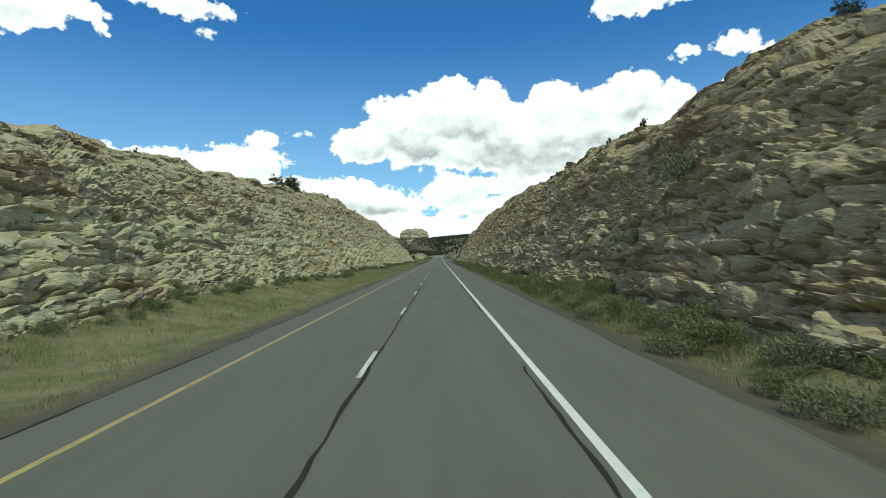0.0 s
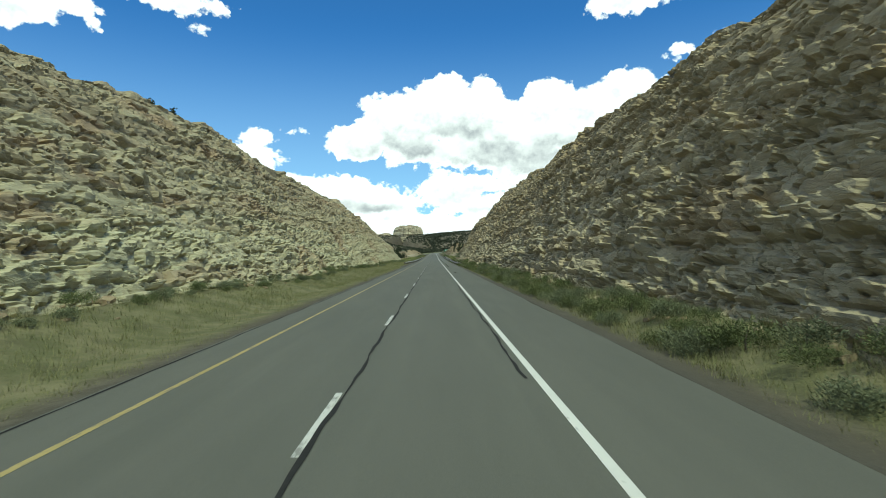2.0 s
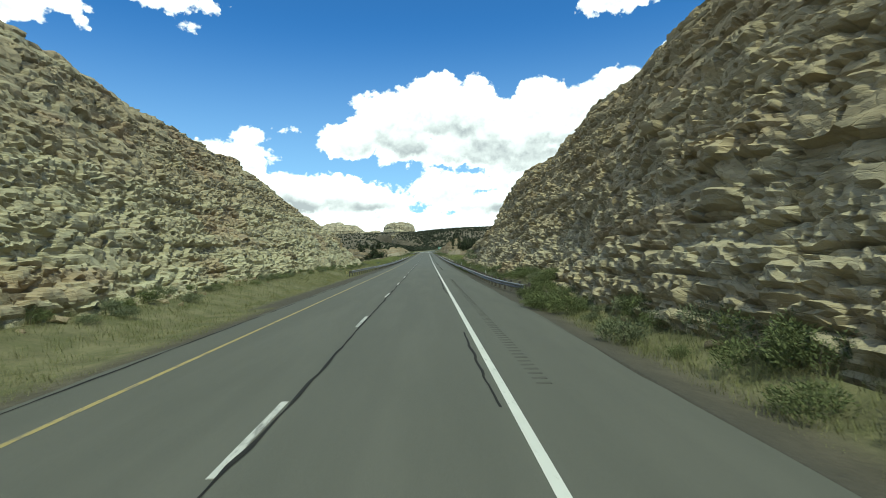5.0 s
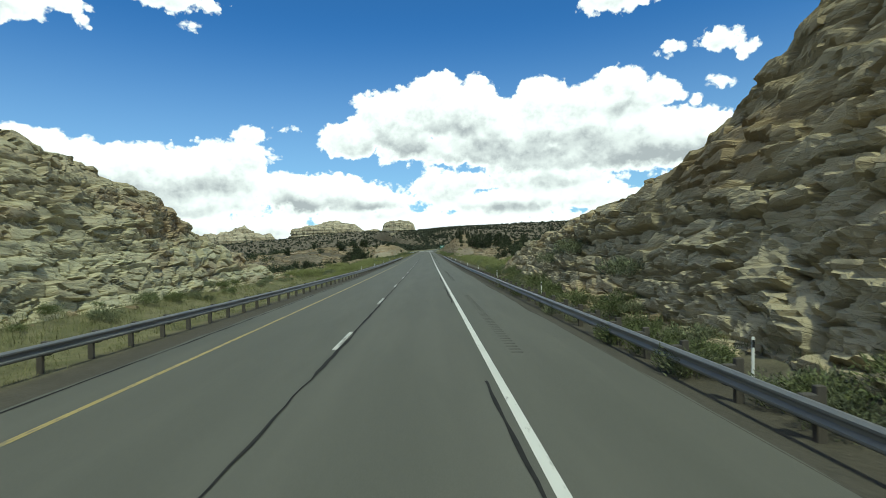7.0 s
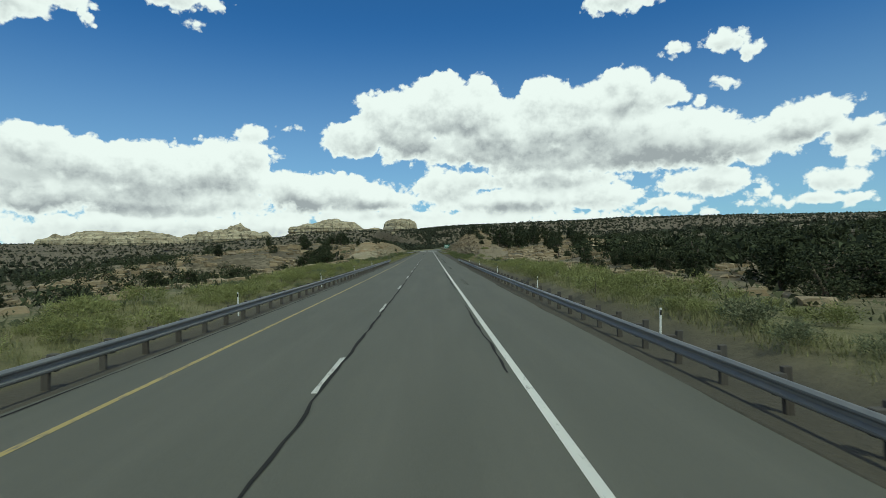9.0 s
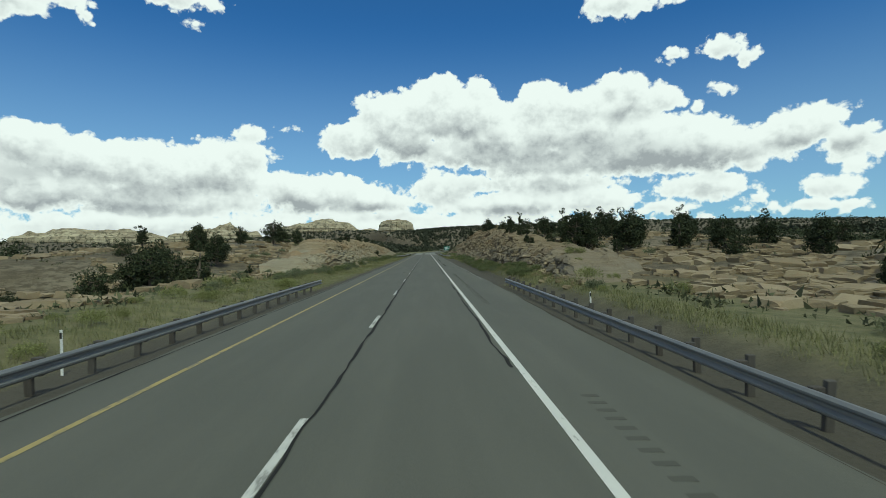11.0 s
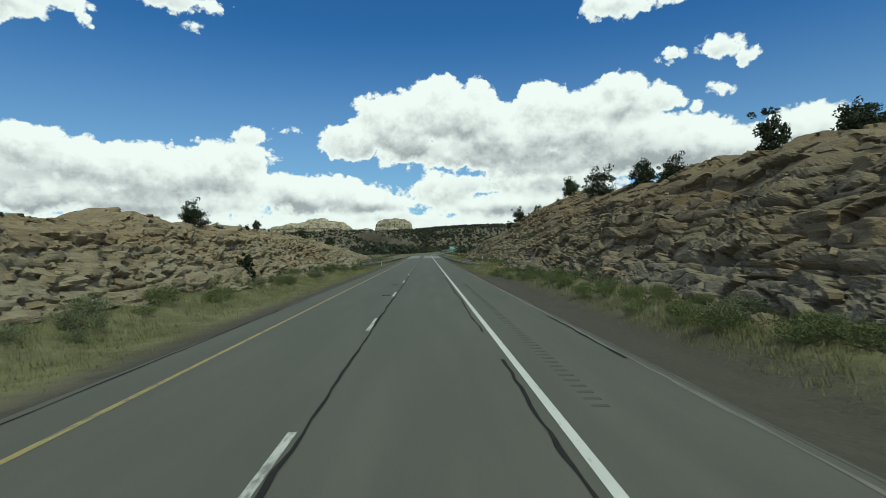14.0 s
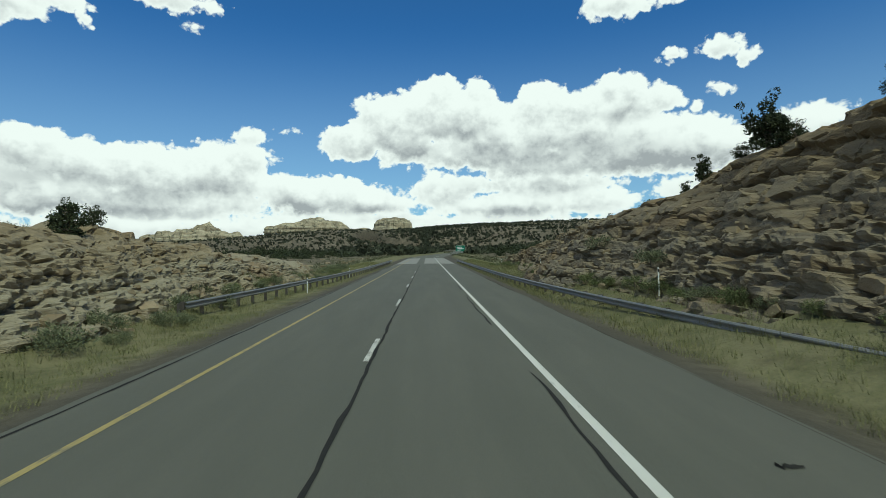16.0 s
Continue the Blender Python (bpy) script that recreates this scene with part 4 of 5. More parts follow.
TREES = []
for k, (hh, sp, op, lab) in enumerate(((3.6, 1.5, 0.15, "dark green juniper with a broad ragged crown on a stony brow"),
                                       (4.3, 1.25, 0.12, "tall open juniper with gaps in its dark crown"),
                                       (2.8, 1.6, 0.10, "low spreading juniper with dense dark foliage"),
                                       (3.2, 1.1, 0.05, "compact rounded juniper on sandy ground"),
                                       (3.9, 1.7, 0.10, "old forked juniper with bare lower limbs"))):
    tr, cr = juniper_meshes(100 + k, hh, sp, op)
    TREES.append((tr, cr, lab))


def plant_tree(kind, x, y, size, turn):
    tr, cr, lab = TREES[kind]
    ob = thing_at("juniper_tree", lab, "tree", x, y, brow_z(x, y) - 0.05, "junipers along the road")
    ob.matrix_basis = pose(x, y, brow_z(x, y) - 0.05, 0, 0, turn) @ Matrix.Scale(size, 4)
    part("trunk", tr, ob)
    part("crown", cr, ob)


# trees by place: kind, x, y, size
BROW_FIRST_CUT = ((0, -21.5, 84, 0.7), (2, -21.7, 87, 0.65), (3, -21.9, 89, 0.16), (3, -22.2, 94, 0.16), (3, -22.8, 112, 0.32), (2, 15.9, 18, 0.28), (3, 16.2, 25, 0.25), (3, -20, 38, 0.22),
    (3, -19.9, 33, 0.16), (2, -20.1, 72, 0.68), (3, -19.8, 63, 0.24), (3, -22.4, 115, 0.3), (3, 17.4, 40, 0.23), (3, 17.4, 48, 0.22))
OPEN_GROUND_LEFT = ((2, -19.5, 404, 1.1), (0, -21.5, 406, 1.1), (2, -20, 409, 0.9), (0, -24, 408, 1.1), (2, -23, 412, 0.9), (2, -26, 410, 1), (4, -18.5, 399, 0.85), (3, -19.5, 402, 0.8), (1, -17.6, 405, 0.75), (3, -16.2, 403, 0.5), (2, -21, 396, 0.9), (3, -15, 410, 0.36), (2, -36, 408, 0.8), (3, -30, 412, 0.6),
    (2, -22.5, 361, 0.7), (3, -27, 366, 0.6), (0, -24, 345, 0.7), (2, -20.5, 374, 0.5), (3, -29, 384, 0.7), (0, -34, 374, 0.8))
STAND_LEFT = ((3, -18, 441, 0.6), (0, -23.5, 424, 1), (2, -24.6, 427, 0.9), (4, -31, 436, 0.9), (0, -33, 441, 0.9), (2, -38, 430, 0.8), (3, -27, 442, 0.8), (3, -44, 446, 0.9),
    (0, -48, 420, 0.9))
BROW_SECOND_LEFT = ((0, -24, 449, 1.05), (4, -27, 478, 0.8), (4, -16.2, 499, 0.55), (2, -16.2, 501, 0.34), (2, -16.1, 504, 0.35), (3, -16.1, 509, 0.16), (0, -16.1, 514, 0.31), (3, -16.1, 511, 0.2), (3, -16, 524, 0.16), (2, -15.5, 532, 0.58),
    (3, -16, 518, 0.16), (0, -14.5, 547, 0.54), (2, -14.7, 549, 0.39), (2, -15.2, 561, 0.32), (2, -14.2, 572, 0.48), (2, -15.2, 448, 0.26), (2, -15.4, 458, 0.45), (0, -16.2, 478, 0.54),
    (3, -15.6, 466, 0.46), (2, -33, 462, 0.9), (2, -34, 520, 0.9), (4, -36, 500, 1))
BESIDE_RAIL = ((2, 18.5, 316, 0.75), (0, 20, 321, 0.8), (2, 22, 318, 0.8), (4, 23, 326, 0.85), (3, 19.5, 329, 0.7), (2, 25, 322, 0.9), (0, 27, 330, 0.9),
    (2, 21, 336, 0.7), (3, 24, 340, 0.8), (0, 28, 312, 0.8), (2, 24, 309, 0.7), (4, 31, 320, 0.9), (2, 17.5, 343, 0.5))
RIDGE_RIGHT = ((1, 25, 449.5, 1), (0, 22.5, 452, 0.8), (0, 27.5, 446, 1.1), (2, 25, 462, 0.95), (0, 27, 474, 0.9), (2, 25, 484, 0.9), (1, 21, 470, 0.8), (3, 22, 488, 0.9), (0, 21.5, 481, 0.6))
STAND_RIGHT_NEAR = ((0, 23.5, 298, 1), (3, 20, 418, 0.68), (4, 22, 413, 0.98), (0, 23.5, 416, 0.94), (2, 21.5, 424, 1), (1, 20.8, 425.5, 0.94), (2, 27, 402, 0.77), (0, 29.5, 408, 0.85),
    (3, 29, 416, 0.94), (0, 32, 421, 1), (2, 38, 424, 1), (4, 36, 412, 0.85), (3, 19, 407, 0.34), (0, 31, 398, 0.85), (2, 42, 410, 0.94), (1, 18.5, 291, 0.55),
    (3, 16.5, 292, 0.42))
STAND_RIGHT_FAR = ((0, 18.5, 419, 1.1), (2, 20.5, 421, 1.2), (1, 15.6, 433, 0.46), (0, 15.9, 438, 0.46), (0, 15.2, 428, 0.3), (2, 15.9, 445, 0.47), (3, 14.8, 429, 0.29), (4, 30, 440, 1), (1, 36, 432, 0.85), (0, 28, 426, 0.94),
    (2, 22.5, 430, 0.77), (4, 26, 433, 1), (1, 30, 432, 1), (0, 34, 440, 1), (2, 18.5, 431, 0.42), (0, 40, 436, 1), (1, 43, 444, 1), (1, 19.4, 442, 0.64),
    (3, 20.7, 439, 0.77), (0, 21.3, 434, 0.68), (2, 20.6, 431, 0.59), (2, 17.6, 437, 0.51), (3, 17, 441, 0.42))
BROW_SECOND_RIGHT = ((0, 18.9, 499, 0.66), (2, 19.1, 496, 0.5), (4, 19.2, 494, 0.59), (0, 21.8, 530, 0.84), (2, 19.9, 517, 0.5), (3, 19.6, 514, 0.24), (3, 19.9, 550, 0.46), (3, 17.2, 555, 0.33),
    (2, 21.4, 536, 0.33), (3, 18.5, 505, 0.16), (3, 16.7, 552, 0.46), (4, 17.8, 548, 0.66), (2, 18.4, 547, 0.36), (2, 17.7, 550, 0.31), (2, 16.1, 558, 0.32), (3, 15.6, 564, 0.2),
    (2, 19.8, 543, 0.46), (0, 16.6, 455, 0.5), (2, 17.7, 471, 0.72), (2, 18.6, 508, 1.06), (3, 19.6, 496, 0.58), (0, 33, 452, 1.1))
for stand in (BROW_FIRST_CUT, OPEN_GROUND_LEFT, STAND_LEFT, BROW_SECOND_LEFT, BESIDE_RAIL, RIDGE_RIGHT, STAND_RIGHT_NEAR, STAND_RIGHT_FAR, BROW_SECOND_RIGHT):
    for kind, x, y, size in stand:
        plant_tree(kind, x, y, size * (1.1 if y > 380 else 1.15), (x * 37 + y * 53) % 360)

# open woodland between the cuts
rng = np.random.default_rng(11)
planted = 0
while planted < 145:
    side = 1 if rng.uniform() < 0.80 else -1
    x, y = side * (21.0 + 75 * rng.uniform() ** 1.5 if side > 0 else 27 + 80 * rng.uniform() ** 1.2), rng.uniform(294, 418 if side > 0 else 440)
    if brow(side, np.array([y]))[0] > 0.3 or fbm(np.array([x / 22.0]), np.array([y / 22.0]), 77)[0] < (-0.10 if side > 0 else 0.0):
        continue
    if side < 0 and x > -27:
        continue
    plant_tree(int(rng.integers(0, 5)), float(x), float(y), float(rng.uniform(0.45, 0.9)), float(rng.uniform(0, 360)))
    planted += 1


def far_woods(want_close):
    """Thousands of small dark crowns on the hills."""
    rng = np.random.default_rng(21)
    n = 52000
    x = rng.uniform(-1, 1, n)
    y = 120 + 1930 * rng.uniform(0, 1, n) ** 1.25
    x = np.sign(x) * (np.where(y < 760, 20, 0) + 1480 * np.abs(x) ** 1.9)
    d = np.abs(x - road_x(y))
    clump = fbm(x / 70.0, y / 90.0, 91)
    chance = np.where(x > 0, 1.7, 1.0) + 1.3 * clump + 0.35 * ramp(y, 900, 1400)
    thin = np.clip(620.0 / (np.hypot(x, y - 350) + 60), 0.30, 1.0)
    thin = np.where(x > 0, np.maximum(thin, 0.85), thin)
    inner = np.where(x > 0, 24, 30)
    cut = np.where(x < 0, brow(-1, y), brow(1, y))
    ok = (rng.uniform(size=n) < chance) & ((d > inner) | ((y > 760) & (d > 13)) | (y > 1010)) & (rng.uniform(size=n) < thin) & ~((cut > 0.5) & (d < 55)) & ~((y < 280) & (d < 60))
    x, y = x[ok], y[ok]
    z = land(x, y)
    s = rng.uniform(0.9, 2.1, len(x))
    m = len(x)
    close = np.hypot(x, np.maximum(np.abs(y - 400) - 220, 0)) < 130
    if want_close is not None:
        sel = close == want_close
        x, y, z, s, m = x[sel], y[sel], z[sel], s[sel], int(sel.sum())
    per, leaf = (140, 0.095) if want_close else (13, 0.50)
    dirs = rng.normal(size=(m, per, 3))
    dirs /= np.linalg.norm(dirs, axis=2)[:, :, None]
    c = np.stack([x, y, z + s * 0.8], -1)[:, None, :] + dirs * (s[:, None, None] * np.array((1.0, 1.0, 0.85))) * rng.uniform(0.35, 0.95, (m, per, 1))
    u = rng.normal(size=(m, per, 3))
    w = rng.normal(size=(m, per, 3))
    k = s[:, None, None] * leaf
    tri = np.stack([c - w * k, c + w * k, c + u * k * 1.1], 2)
    tagged(new("far_woods", tri_mesh("far_woods", tri.reshape(-1, 3), M_JUNIPER if want_close else M_FAR_TREE)), "dark juniper woods scattered over the hills", "woods", kind="stuff")


far_woods(True)
far_woods(False)


def low_brush():
    """Sage and dry bunch grass dotted over the open ground."""
    rng = np.random.default_rng(61)
    n = 30000
    x = rng.uniform(-1, 1, n)
    x = np.sign(x) * (12.5 + 420 * np.abs(x) ** 2.0)
    y = rng.uniform(240, 1000, n)
    cut = np.where(x < 0, brow(-1, y), brow(1, y))
    ok = (cut < 0.5) | (np.abs(x) > 24)
    x, y = x[ok], y[ok]
    z = land(x, y)
    m, per = len(x), 9
    s = rng.uniform(0.18, 0.62, m)[:, None, None]
    p = np.stack([x, y, z], -1)[:, None, :] + rng.normal(size=(m, per, 3)) * s * (0.55, 0.55, 0.25) + (0, 0, 0.15)
    u, w = rng.normal(size=(m, per, 3)) + (0, 0, 0.8), rng.normal(size=(m, per, 3))
    tri = np.stack([p - w * s * 0.12, p + w * s * 0.12, p + u * s * 0.28], 2)
    tagged(new("low_brush", tri_mesh("low_brush", tri.reshape(-1, 3), M_BRUSH)), "grey-green low sagebrush dotted over the desert", "brush", kind="stuff")


low_brush()


def shrub_meshes(seed, mat, height, width, clumps, per, size):
    """Fine upright sprays of narrow leaves, thick at the heart and loose at the rim."""
    rng = np.random.default_rng(seed)
    a, r = rng.uniform(0, 2 * np.pi, clumps), np.sqrt(rng.uniform(0, 1, clumps)) * width * 0.5
    cen = np.stack([np.cos(a) * r, np.sin(a) * r, height * (0.28 + 0.42 * rng.uniform(size=clumps) * (1 - r / width))], -1)
    c = np.repeat(cen, per, 0)
    n = len(c)
    d = rng.normal(size=(n, 3))
    d /= np.linalg.norm(d, axis=1)[:, None]
    p = c + d * 0.34 * height * rng.uniform(0.1, 1.0, (n, 1)) ** 0.5
    u = np.concatenate([d[:, :2] * 0.7 + (p - (0, 0, 0))[:, :2] / width, np.ones((n, 1))], 1) + rng.normal(size=(n, 3)) * 0.6
    u /= np.linalg.norm(u, axis=1)[:, None]
    w = np.cross(u, rng.normal(size=(n, 3)))
    w /= np.linalg.norm(w, axis=1)[:, None]
    s = size * rng.uniform(0.6, 1.5, (n, 1))
    fol = np.stack([p - w * s * 0.26, p + w * s * 0.26, p + u * s * 1.5], 1).reshape(-1, 3)
    fol[:, 2] = np.maximum(fol[:, 2], 0.02)
    return tri_mesh("foliage", fol, mat)


STEM = tubes_mesh("stem", [(np.array(((0, 0, -0.08), (0.03, 0.02, 0.2), (-0.02, 0.05, 0.42))), np.array((0.03, 0.022, 0.008)))], M_BARK)
SHRUBS = {}
for key, mat, hh, ww, nc, per, sz, lab in (("sagebrush", M_SAGE, 0.75, 1.05, 18, 95, 0.048, "grey-green sagebrush at the foot of the rock"),
                                           ("rabbitbrush", M_RABBIT, 1.0, 1.5, 22, 95, 0.052, "yellow-green rabbitbrush behind the guardrail"),
                                           ("roadside_shrub", M_GREEN, 0.80, 1.25, 18, 95, 0.050, "leafy green shrub in the roadside ditch")):
    SHRUBS[key] = [(shrub_meshes(300 + k * 7 + len(key), mat, hh, ww, nc, per, sz), lab) for k in range(3)]


THICKETS = {"sagebrush": [], "roadside_shrub": []}
_pick = random.Random(5)


def plant_shrub(key, x, y, size, turn, variant, group, z=None):
    fo, lab = SHRUBS[key][variant]
    z = brow_z(x, y) if z is None else z
    m = pose(x, y, z, 0, 0, turn) @ Matrix.Scale(size, 4)
    if key in THICKETS and _pick.random() < 0.55:
        co = np.empty(len(fo.vertices) * 3)
        fo.vertices.foreach_get("co", co)
        THICKETS[key].append(co.reshape(-1, 3) @ np.array(m.to_3x3()).T + np.array(m.translation))
        return
    ob = thing_at(key, lab, "shrub", x, y, z, group)
    ob.matrix_basis = m
    part("foliage", fo, ob)
    part("stem", STEM, ob)


rng = np.random.default_rng(31)
for y in np.arange(-6, 292, 1.9):
    for side in (-1, 1):
        t = float(toe(side, np.array([y]))[0])
        for _ in range(1 if rng.uniform() < 0.7 else 2) if side < 0 else range(2 if rng.uniform() < 0.6 else 3):
            key = "roadside_shrub" if rng.uniform() < (0.35 if side < 0 else 0.6) else "sagebrush"
            plant_shrub(key, side * (t - rng.uniform(0.0, 1.6 if side < 0 else 2.4)), y + rng.uniform(-1, 1), rng.uniform(0.45, 1.0) if side < 0 else rng.uniform(0.5, 1.25), rng.uniform(0, 360), int(rng.integers(3)), "shrubs below the first cut")
for y in np.arange(284, 402, 1.25):
    for side in (-1, 1):
        for row in range(2):
            if rng.uniform() < (0.72 if y < 366 else 0.42 if side < 0 else 0.22):
                d = (8.9 if side < 0 else 10.4) + row * 2.4 + rng.uniform(-0.5, 1.2)
                plant_shrub("rabbitbrush" if rng.uniform() < 0.85 else "sagebrush", side * d, y + rng.uniform(-0.6, 0.6), (0.45 + 0.85 * rng.uniform() ** 1.6) * (0.8 if y > 366 else 1.0), rng.uniform(0, 360), int(rng.integers(3)), "brush behind the guardrails")
for y in np.arange(404, 600, 2.0):
    for side in (-1, 1):
        t = float(toe(side, np.array([y]))[0])
        for _ in range(1 if side < 0 or y > 512 else 3):
            key = "sagebrush" if rng.uniform() < (0.6 if side < 0 else 0.3) else "roadside_shrub"
            plant_shrub(key, side * (t - rng.uniform(0.1, 0.6 if side > 0 and y > 512 else 2.2)), y + rng.uniform(-1, 1), rng.uniform(0.6, 1.4) if side < 0 else rng.uniform(0.45, 1.0), rng.uniform(0, 360), int(rng.integers(3)), "shrubs below the second cut")
        if rng.uniform() < 0.5:
            h = float(brow(side, np.array([y]))[0])
            d = t + max(h - 1, 0) * float(lean(side, np.array([y]))[0]) + rng.uniform(2.5, 9)
            plant_shrub("sagebrush", side * d, y, rng.uniform(0.5, 1.1), rng.uniform(0, 360), int(rng.integers(3)), "shrubs above the second cut")
# shrubs clinging to the faces: side, metres along, height, size
for side, y, zz, s in ((1, 22, 5.6, 2.2), (1, 27, 3.2, 1.3), (1, 52, 4.6, 1.2), (1, 66, 5.2, 1.6), (1, 60, 3.6, 0.9), (-1, 30, 3.6, 0.8),
                       (1, 258, 2.4, 1.5), (1, 263, 1.8, 1.3), (1, 249, 1.6, 1.4), (1, 556, 2.6, 1.6), (1, 548, 2.0, 1.2), (1, 520, 4.0, 1.1)):
    d = float(toe(side, np.array([float(y)]))[0]) + (zz - 1.0) * float(lean(side, np.array([float(y)]))[0]) - 0.15
    plant_shrub("sagebrush", side * d, y, s, y * 91 % 360, 0, "shrubs on the rock", float(road_z(y)) + zz - 0.35)

tagged(new("sagebrush_thicket", tri_mesh("sagebrush_thicket", np.concatenate(THICKETS["sagebrush"]), M_SAGE)), "grey-green sagebrush crowding the foot of the rock", "brush", kind="stuff")
tagged(new("green_thicket", tri_mesh("green_thicket", np.concatenate(THICKETS["roadside_shrub"]), M_GREEN)), "green leafy brush crowding the roadside ditch", "brush", kind="stuff")

# the young conifer by the second cut
tr, cr = juniper_meshes(140, 2.2, 0.55, 0.0, 80)
ob = thing_at("young_juniper", "small dense green young juniper in the ditch", "tree", -11.0, 496, ground_z(-11.0, 496) - 0.05)
part("trunk", tr, ob), part("crown", cr, ob)


def make_grass():
    rng = np.random.default_rng(41)
    n = 110000
    y = rng.uniform(-12, 640, n)
    side = np.where(rng.uniform(size=n) < 0.5, -1.0, 1.0)
    inner = np.where(side < 0, 5.8, np.where((y > 400) & (y < 512), 9.0, 7.6))
    t = np.where(side < 0, toe(-1, y), toe(1, y))
    d = inner + (t + 0.6 - inner) * rng.uniform(0, 1, n) ** 0.9
    keep = rng.uniform(size=n) < 0.35 + 0.9 * (fbm(y / 5.0, d * side / 2.0, 43) + 0.35)
    keep &= ~((y > 192) & (y < 396) & (d < np.where(side < 0, 7.2, 9.6)))
    y, d, side = y[keep], d[keep], side[keep]
    x = d * side
    z = land(x, y)
    m, per = len(x), 9
    h = rng.uniform(0.08, 0.36, (m, 1)) * (0.45 + 0.55 * ramp(d, 6.5, 9.0))[:, None] * np.ones((1, per))
    a = rng.uniform(0, 2 * np.pi, (m, per))
    base = np.stack([x[:, None] + rng.normal(size=(m, per)) * 0.17, y[:, None] + rng.normal(size=(m, per)) * 0.17, z[:, None] - 0.02 + 0 * a], -1)
    w = np.stack([np.cos(a), np.sin(a), 0 * a], -1) * 0.008
    tip = base + np.stack([np.cos(a + 1.3) * h * 0.5, np.sin(a + 1.3) * h * 0.5, h], -1)
    tri = np.stack([base - w, base + w, tip], 2)
    tagged(new("roadside_grass", tri_mesh("roadside_grass", tri.reshape(-1, 3), M_GRASS)), "dry yellow-green bunch grass along the road edge", "grass", kind="stuff")


make_grass()


# ---- guardrails ----
def rail_profile():
    """W-beam section: outwards and up."""
    return ((0.0, 0.155), (0.03, 0.150), (0.08, 0.110), (0.08, 0.075), (0.015, 0.025), (0.015, -0.025), (0.08, -0.075), (0.08, -0.110), (0.03, -0.150), (0.0, -0.155))


def beam_mesh(length):
    p = np.array(rail_profile())
    p = np.concatenate([p, p[::-1] - (0.006, 0.0)])
    n = len(p)
    ys = np.array((0.0, length * 0.5, length))
    V = np.stack([np.repeat(-p[None, :, 0], 3, 0), np.repeat(ys[:, None], n, 1), np.repeat(p[None, :, 1], 3, 0)], -1)
    f = []
    for i in range(2):
        for k in range(n):
            f.append((i * n + k, i * n + (k + 1) % n, (i + 1) * n + (k + 1) % n, (i + 1) * n + k))
    return mesh_of("beam", V, np.array(f), M_STEEL, False)


def post_mesh(top):
    bm = bmesh.new()
    box_bm(bm, 0, 0, (top - 0.7) / 2, 0.15, 0.11, top + 0.7, 0.012)
    return bm_mesh("post", bm, M_POST)


def block_mesh():
    bm = bmesh.new()
    box_bm(bm, 0, 0, 0, 0.20, 0.15, 0.36, 0.012)
    return bm_mesh("blockout", bm, M_POST)


BEAM, BLOCK = beam_mesh(3.83), block_mesh()
POSTS = {0.66: post_mesh(0.66), 0.84: post_mesh(0.84)}
BOLT = bm_mesh("bolt", (lambda b: (bmesh.ops.create_cone(b, cap_ends=True, segments=8, radius1=0.022, radius2=0.016, depth=0.02), b)[1])(bmesh.new()), M_STEEL)


def guardrail(name, label, side, dist, y0, y1, post_top, flare=0.0, flare_len=12.0):
    ob = thing_at(name, label, "guardrail", side * dist, y0, float(road_z(y0)) + verge(np.array([dist]), side)[0], "guardrails")
    turn = Matrix.Rotation(math.pi, 4, "Z") if side < 0 else Matrix.Identity(4)

    def spot(y):
        k = max(0.0, 1 - (y - y0) / flare_len) ** 2 * flare
        x = side * (dist + k)
        z = float(road_z(y)) + (0.46 if side < 0 else 0.35)
        return x, z

    inv = ob.matrix_basis.inverted()
    n = int((y1 - y0) / 1.905)
    for i in range(n + 1):
        y = y0 + i * 1.905
        x, zt = spot(y)
        zg = zt - 0.72
        jig = 0.02 * math.sin(i * 12.9)
        part("post", POSTS[post_top], ob, inv @ pose(x + side * 0.27, y, zg, 2.0 * math.sin(i * 7.7), 2.0 * math.cos(i * 5.1), 0))
        part("blockout", BLOCK, ob, inv @ pose(x + side * 0.105, y, zt - 0.16, 0, 0, 0))
        if i % 2 == 0 and i < n:
            x2, z2 = spot(y + 3.81)
            v = Vector((x2 - x, 3.81, z2 - zt))
            m = pose(x, y, zt - 0.155 + jig * 0.3, math.degrees(math.atan2(v.z, 3.81)), 0, -math.degrees(math.atan2(v.x, 3.81)))
            if side < 0:
                m = m @ Matrix.Diagonal((-1, 1, 1, 1))
            part("beam", BEAM, ob, inv @ m)
    return ob


guardrail("guardrail", "galvanized steel guardrail on tall dark wooden posts", 1, 7.45, 196, 398, 0.84, 0.9)
guardrail("guardrail", "galvanized steel guardrail on short wooden posts", -1, 5.7, 233, 396, 0.66, 1.9, 85.0)
guardrail("guardrail", "galvanized steel guardrail beside broken rock", 1, 8.0, 526, 640, 0.66, 3.0, 52.0)
guardrail("guardrail", "galvanized steel guardrail leading to the bridge", -1, 6.6, 546, 640, 0.66, 2.4, 55.0)


def delineator_meshes():
    bm = bmesh.new()
    box_bm(bm, 0, 0, 0.45, 0.06, 0.025, 1.2, 0.008)
    post = bm_mesh("stake", bm, M_MARK)
    bm = bmesh.new()
    box_bm(bm, 0, -0.016, 0.92, 0.05, 0.008, 0.14)
    return post, bm_mesh("reflector", bm, M_BLACK)


